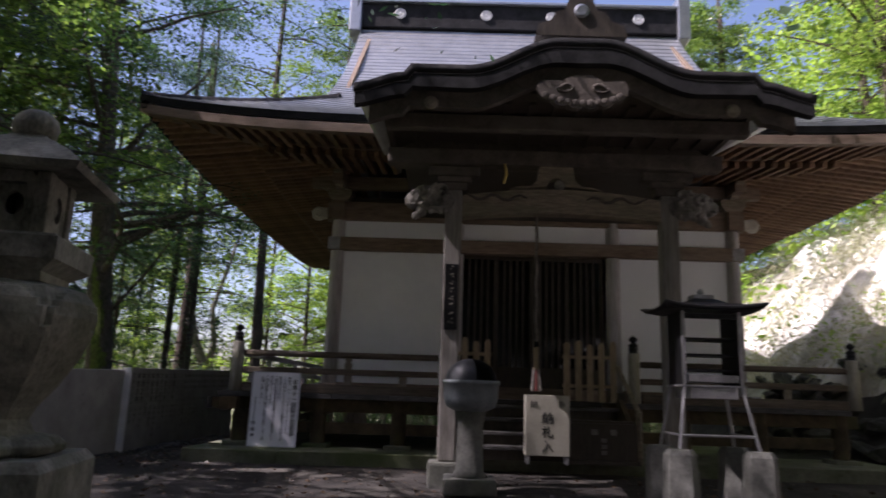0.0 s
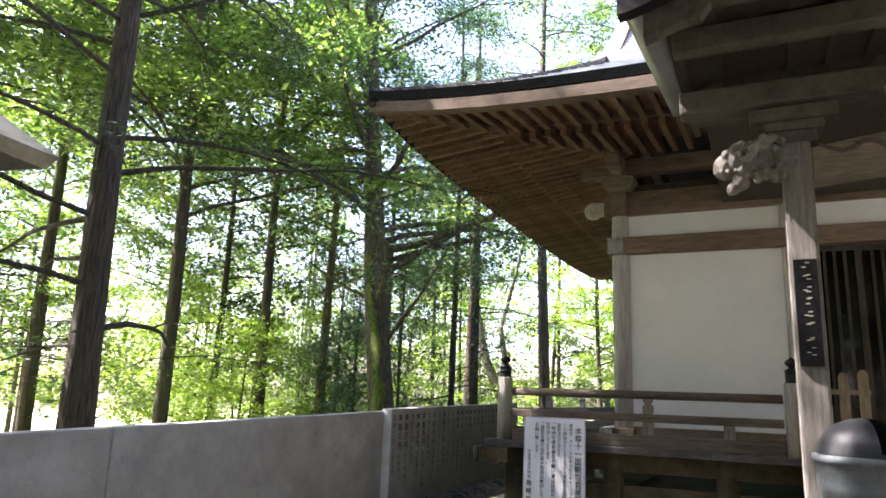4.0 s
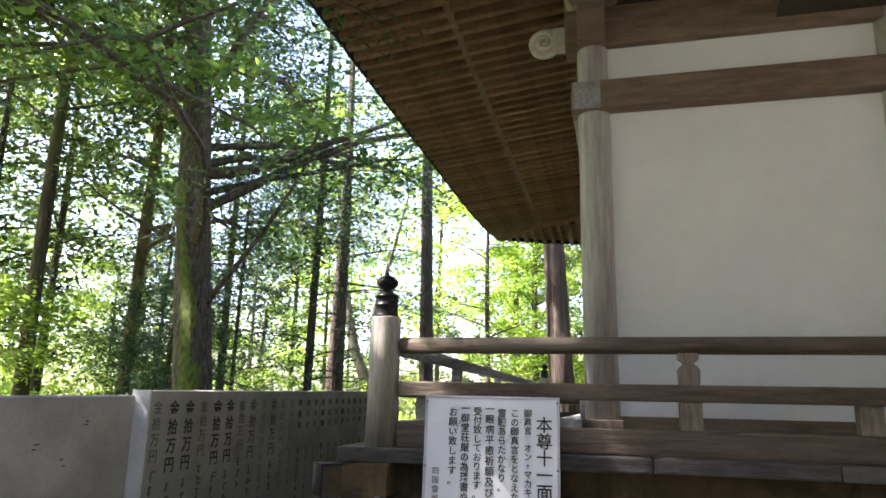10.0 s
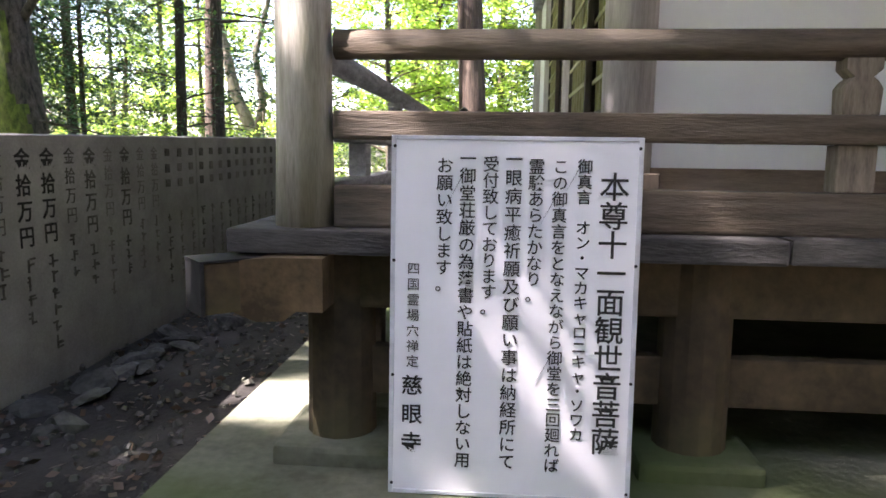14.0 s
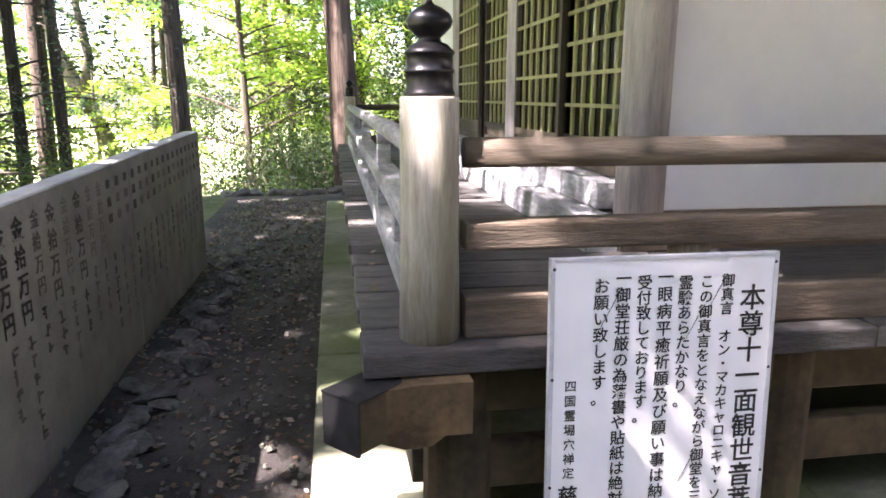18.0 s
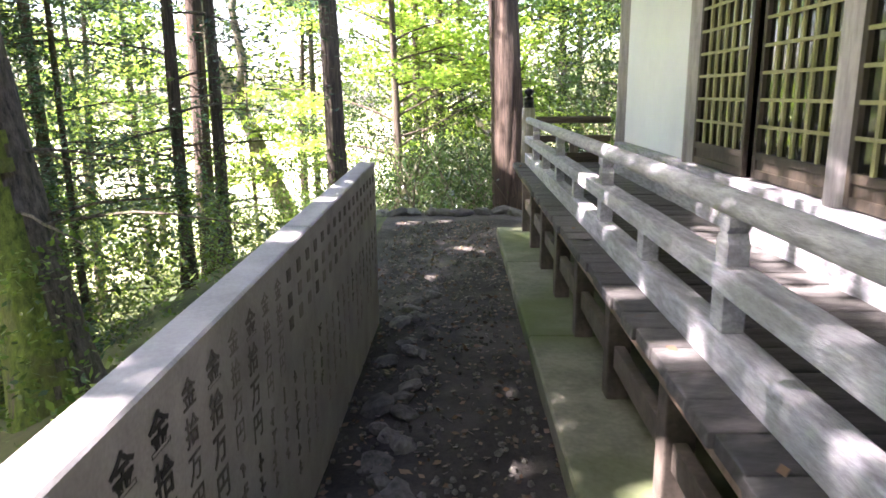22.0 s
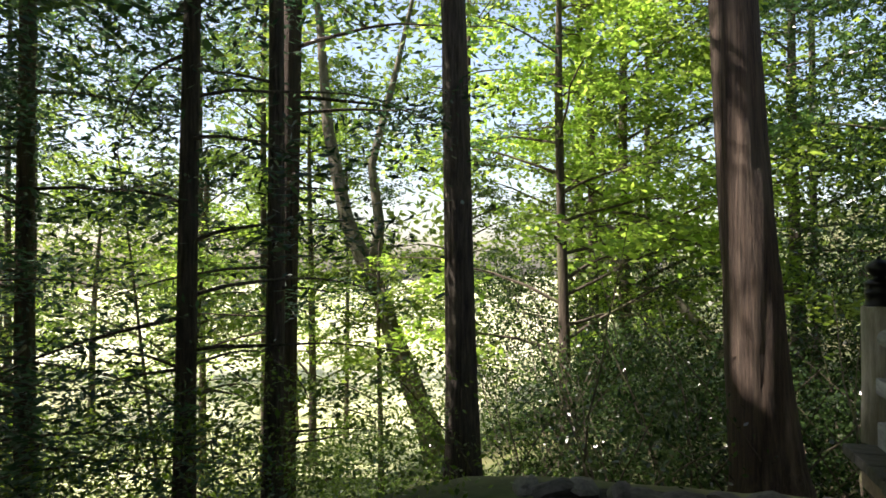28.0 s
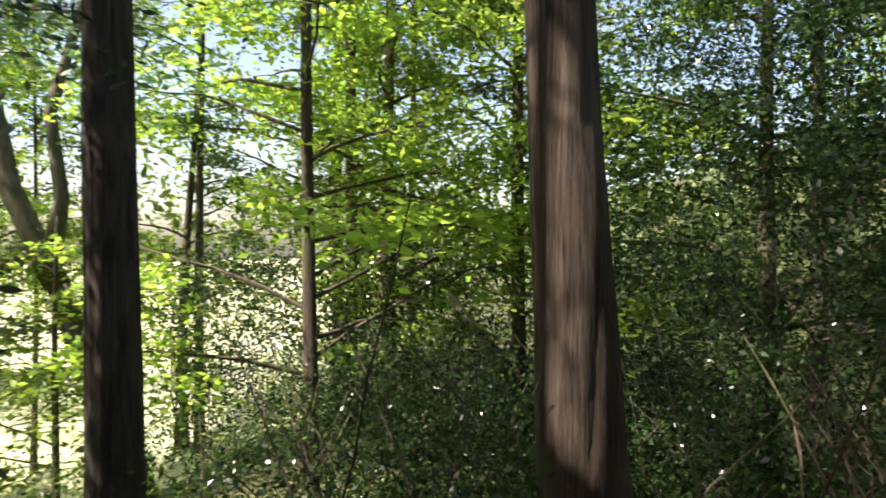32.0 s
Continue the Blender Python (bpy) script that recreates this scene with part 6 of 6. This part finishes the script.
M_CREAM = material("cream_painted_board", (0.3, 0.29, 0.24), (0.4, 0.385, 0.32), 3, 0.5, 0.03, (1, 1, 1), (0.45, 0.42, 0.34), 0.4)
M_STEEL = material("dull_steel", (0.25, 0.25, 0.26), (0.42, 0.42, 0.43), 12, 0.45, 0.05, metal=0.8)
build_slip_box()


def build_offertory():
    b = thing("offertory_box", "low dark wooden offertory box with a slatted top and faded characters", "offertory box", at=(2.98, 9.02, PLAT))
    part("body", box(-0.42, 0.42, 0, 0.4, 0.05, 0.5, 0.01), M_DARK, b)
    part("base_rail", box(-0.45, 0.45, -0.03, 0.43, 0, 0.05, 0.008), M_DARK, b)
    for k in range(7):
        part("slat", box(-0.4, 0.4, 0.03 + 0.052 * k, 0.055 + 0.052 * k, 0.5, 0.53, 0.004), M_DARK, b)
    for x in (-0.12, 0.12):
        part("worn_character", box(x - 0.04, x + 0.04, -0.004, 0.0, 0.36, 0.43), M_TRIM_WOOD, b, "faded pale character")
    for k in range(3):
        part("worn_character", box(-0.035, 0.035, -0.004, 0.0, 0.12 + 0.075 * k, 0.17 + 0.075 * k), M_TRIM_WOOD, b, "faded pale character")


build_offertory()


def curved_roof(rings, n=6):
    """A four-sided roof lofted through rings of (half width, half depth, height, corner lift)."""
    bm = bmesh.new()
    loops = []
    for hx, hy, z, up in rings:
        loop = []
        for sx, sy, ex, ey in ((-1, -1, 1, -1), (1, -1, 1, 1), (1, 1, -1, 1), (-1, 1, -1, -1)):
            for k in range(n):
                u = k / n
                loop.append(bm.verts.new((hx * (sx + (ex - sx) * u), hy * (sy + (ey - sy) * u), z + up * abs(2 * u - 1) ** 3)))
        loops.append(loop)
    for a, b in zip(loops, loops[1:]):
        for k in range(4 * n):
            m = (k + 1) % (4 * n)
            bm.faces.new((a[k], a[m], b[m], b[k]))
    bm.faces.new(loops[-1])
    bm.faces.new(loops[0][::-1])
    return bm


def build_candle_stand():
    c = thing("candle_stand", "black metal candle cabinet with a curved roof on splayed steel legs", "candle stand", at=(3.435, 6.75, 0.47))
    for x in (-0.262, 0.262):
        part("side_plate", box(x - 0.012, x + 0.012, -0.2, 0.2, 0.77, 1.45, 0.004), M_BLACK, c)
        part("front_post", box(x - 0.016, x + 0.016, -0.232, -0.202, 0.77, 1.45, 0.003), M_STEEL, c)
    part("head_rail", box(-0.245, 0.245, -0.228, -0.2, 1.38, 1.43), M_BLACK, c)
    for z in (1.19, 1.04, 0.9):
        part("candle_shelf", box(-0.248, 0.248, -0.16, 0.16, z, z + 0.018), M_BLACK, c)
    part("drip_tray", box(-0.235, 0.235, -0.225, 0.19, 0.795, 0.865, 0.008), M_STEEL, c)
    part("bottom_frame", box(-0.29, 0.29, -0.24, 0.22, 0.752, 0.769, 0.004), M_STEEL, c)
    part("ash_drawer", box(-0.22, 0.22, -0.23, 0.19, 0.645, 0.75, 0.008), M_STEEL, c, "dull dented steel drawer")
    part("roof", curved_roof([(0.44, 0.36, 1.452, 0.03), (0.48, 0.4, 1.468, 0.05), (0.475, 0.395, 1.482, 0.05), (0.33, 0.26, 1.505, 0.02), (0.2, 0.15, 1.545, 0.0), (0.1, 0.08, 1.59, 0.0)]), M_BLACK, c)
    part("roof_cap", box(-0.1, 0.1, -0.08, 0.08, 1.591, 1.63, 0.008), M_STEEL, c)
    part("roof_knob", lathe([(0.012, 1.63), (0.03, 1.645), (0.034, 1.665), (0.022, 1.69), (0.002, 1.7)], 12), M_STEEL, c, "shiny round knob", smooth=True)
    for x in (-1, 1):
        for y in (-0.21, 0.19):
            part("leg", tube([(0.265 * x, y, 0.755), (0.355 * x, y * 1.4, 0.2)], 0.016, 8), M_STEEL, c)
        part("foot_bar", tube([(0.335 * x, -0.28, 0.32), (0.335 * x, 0.25, 0.32)], 0.012, 6), M_STEEL, c)
    part("foot_bar", tube([(-0.335, -0.28, 0.32), (0.335, -0.28, 0.32)], 0.012, 6), M_STEEL, c)
    for x in (3.08, 3.79):
        for y in (6.455, 7.015):
            r = finish("footing_stone", lathe([(0.17, -0.2), (0.165, 0.3), (0.15, 0.62), (0.12, 0.665), (0.0, 0.67)], 5, (0, 0, 0)), M_DARK_STONE)
            r.location = (x, y, 0.0)
            tagged(r, "rough upright footing stone under the candle stand", "stone", "footing stones")


build_candle_stand()


def build_plaque():
    p = thing("pillar_plaque", "narrow black name plaque on the porch pillar", "plaque", at=(1.0, 7.785, 1.78))
    part("board", box(-0.075, 0.075, -0.012, 0.012, 0, 0.75, 0.004), M_BLACK, p)
    for k in range(8):
        bm = bmesh.new()
        for _ in range(3):
            a, b = random.uniform(-0.03, 0.005), random.uniform(-0.03, 0.03)
            add_box(bm, a, a + 0.028, -0.0145, -0.012, 0.7 - 0.085 * k + b, 0.7 - 0.085 * k + b + 0.008)
        part("worn_character", bm, M_CREAM, p)


build_plaque()


# ---- small things ----
def build_stones():
    """Loose stones along the foot of the wall and the edging of the terrace."""
    shapes = []
    for k in range(5):
        bm = bmesh.new()
        m = bmesh.ops.create_icosphere(bm, subdivisions=2, radius=0.1)
        for v in m["verts"]:
            v.co *= 1 + 0.55 * noise.noise(v.co * 9 + Vector((k * 7, 0, 0)))
            v.co.z *= 0.55
        shapes.append(mesh_of("loose_stone", bm, M_ROCK))
    y = 10.6
    while y < 16.2:
        x = -3.38 + random.uniform(-0.16, 0.14)
        ob = new("loose_stone", shapes[random.randint(0, 4)])
        ob.matrix_basis = pose(x, y, ground_z(x, y) + 0.015, random.uniform(-20, 20), random.uniform(-20, 20), random.uniform(0, 360)) @ Matrix.Diagonal((*[random.uniform(0.45, 1.15)] * 2, random.uniform(0.5, 1.0), 1))
        tagged(ob, "angular grey stone lying at the foot of the wall", "stone", "stones along the wall")
        y += random.uniform(0.07, 0.2)
    for k in range(46):
        x, y = random.uniform(7.75, 8.9), random.uniform(10.6, 17.5)
        ob = new("bank_stone", shapes[k % 5])
        ob.matrix_basis = pose(x, y, ground_z(x, y) + 0.05 + 0.25 * random.random(), random.uniform(-30, 30), random.uniform(-30, 30), random.uniform(0, 360)) @ Matrix.Diagonal((random.uniform(1.5, 3.2), random.uniform(1.5, 2.6), random.uniform(1.6, 3.0), 1))
        tagged(ob, "rough grey stone piled at the foot of the bank", "stone", "stones at the foot of the bank")
    x = -4.3
    while x < 0.5:
        ob = new("edging_stone", shapes[random.randint(0, 4)])
        y = 21.0 + random.uniform(-0.08, 0.08)
        ob.matrix_basis = pose(x, y, ground_z(x, 20.9) + 0.03, random.uniform(-15, 15), random.uniform(-15, 15), random.uniform(0, 360)) @ Matrix.Diagonal((random.uniform(1.4, 2.4), random.uniform(1.0, 1.6), random.uniform(1.0, 1.6), 1))
        tagged(ob, "rough edging stone at the end of the terrace", "stone", "terrace edging stones")
        x += random.uniform(0.22, 0.36)


build_stones()


def build_litter():
    """Fallen leaves, twigs and grit on the earth."""
    n = 2200
    x, y = rng.uniform(-4.0, -2.5, n), rng.uniform(9.0, 20.3, n)
    z = np.array([ground_z(a, b) for a, b in zip(x, y)]) + 0.022
    ob = leaf_mesh("fallen_leaves", np.stack([x, y, z], 1), 0.08, 0.045, M_LITTER, None, narrow=0.6)
    tagged(ob, "dry brown leaves scattered over the path", "leaves", kind="stuff")
    n = 2500
    x, y = rng.uniform(-3.8, 6, n), rng.uniform(1.5, 9.4, n)
    z = np.array([ground_z(a, b) for a, b in zip(x, y)]) + 0.02
    ob = leaf_mesh("fallen_leaves", np.stack([x, y, z], 1), 0.08, 0.05, M_LITTER, None, narrow=0.6)
    tagged(ob, "dry brown leaves scattered over the forecourt", "leaves", kind="stuff")
    bm = bmesh.new()
    for _ in range(1500):
        a, b = random.uniform(-3.9, -2.55), random.uniform(9.5, 20.3)
        r = random.uniform(0.008, 0.026)
        m = bmesh.new()
        bmesh.ops.create_cone(bm, cap_ends=True, segments=5, radius1=r, radius2=r * 0.6, depth=r, matrix=pose(a, b, ground_z(a, b) + 0.012, random.uniform(-30, 30), random.uniform(-30, 30), random.uniform(0, 360)))
        m.free()
    ob = finish("grit", bm, M_ROCK)
    tagged(ob, "small grey grit and pebbles on the path", "gravel", kind="stuff")
    # a few leaves on the veranda
    for k in range(14):
        a, b = random.uniform(VX + 0.05, PX - 0.1), random.uniform(10.4, 18.5)
        o = leaf_mesh("fallen_leaf", [(0, 0, 0)], 0.05, 0.05, M_LITTER, None, narrow=0.6)
        o.location = (a, b, VZ + 0.012)
        tagged(o, "yellowed leaf lying on the veranda boards", "leaf", "leaves on the veranda")


M_LITTER = leaf_material("dry_leaf_litter", (0.05, 0.028, 0.015), (0.19, 0.12, 0.065), 0.1)
build_litter()
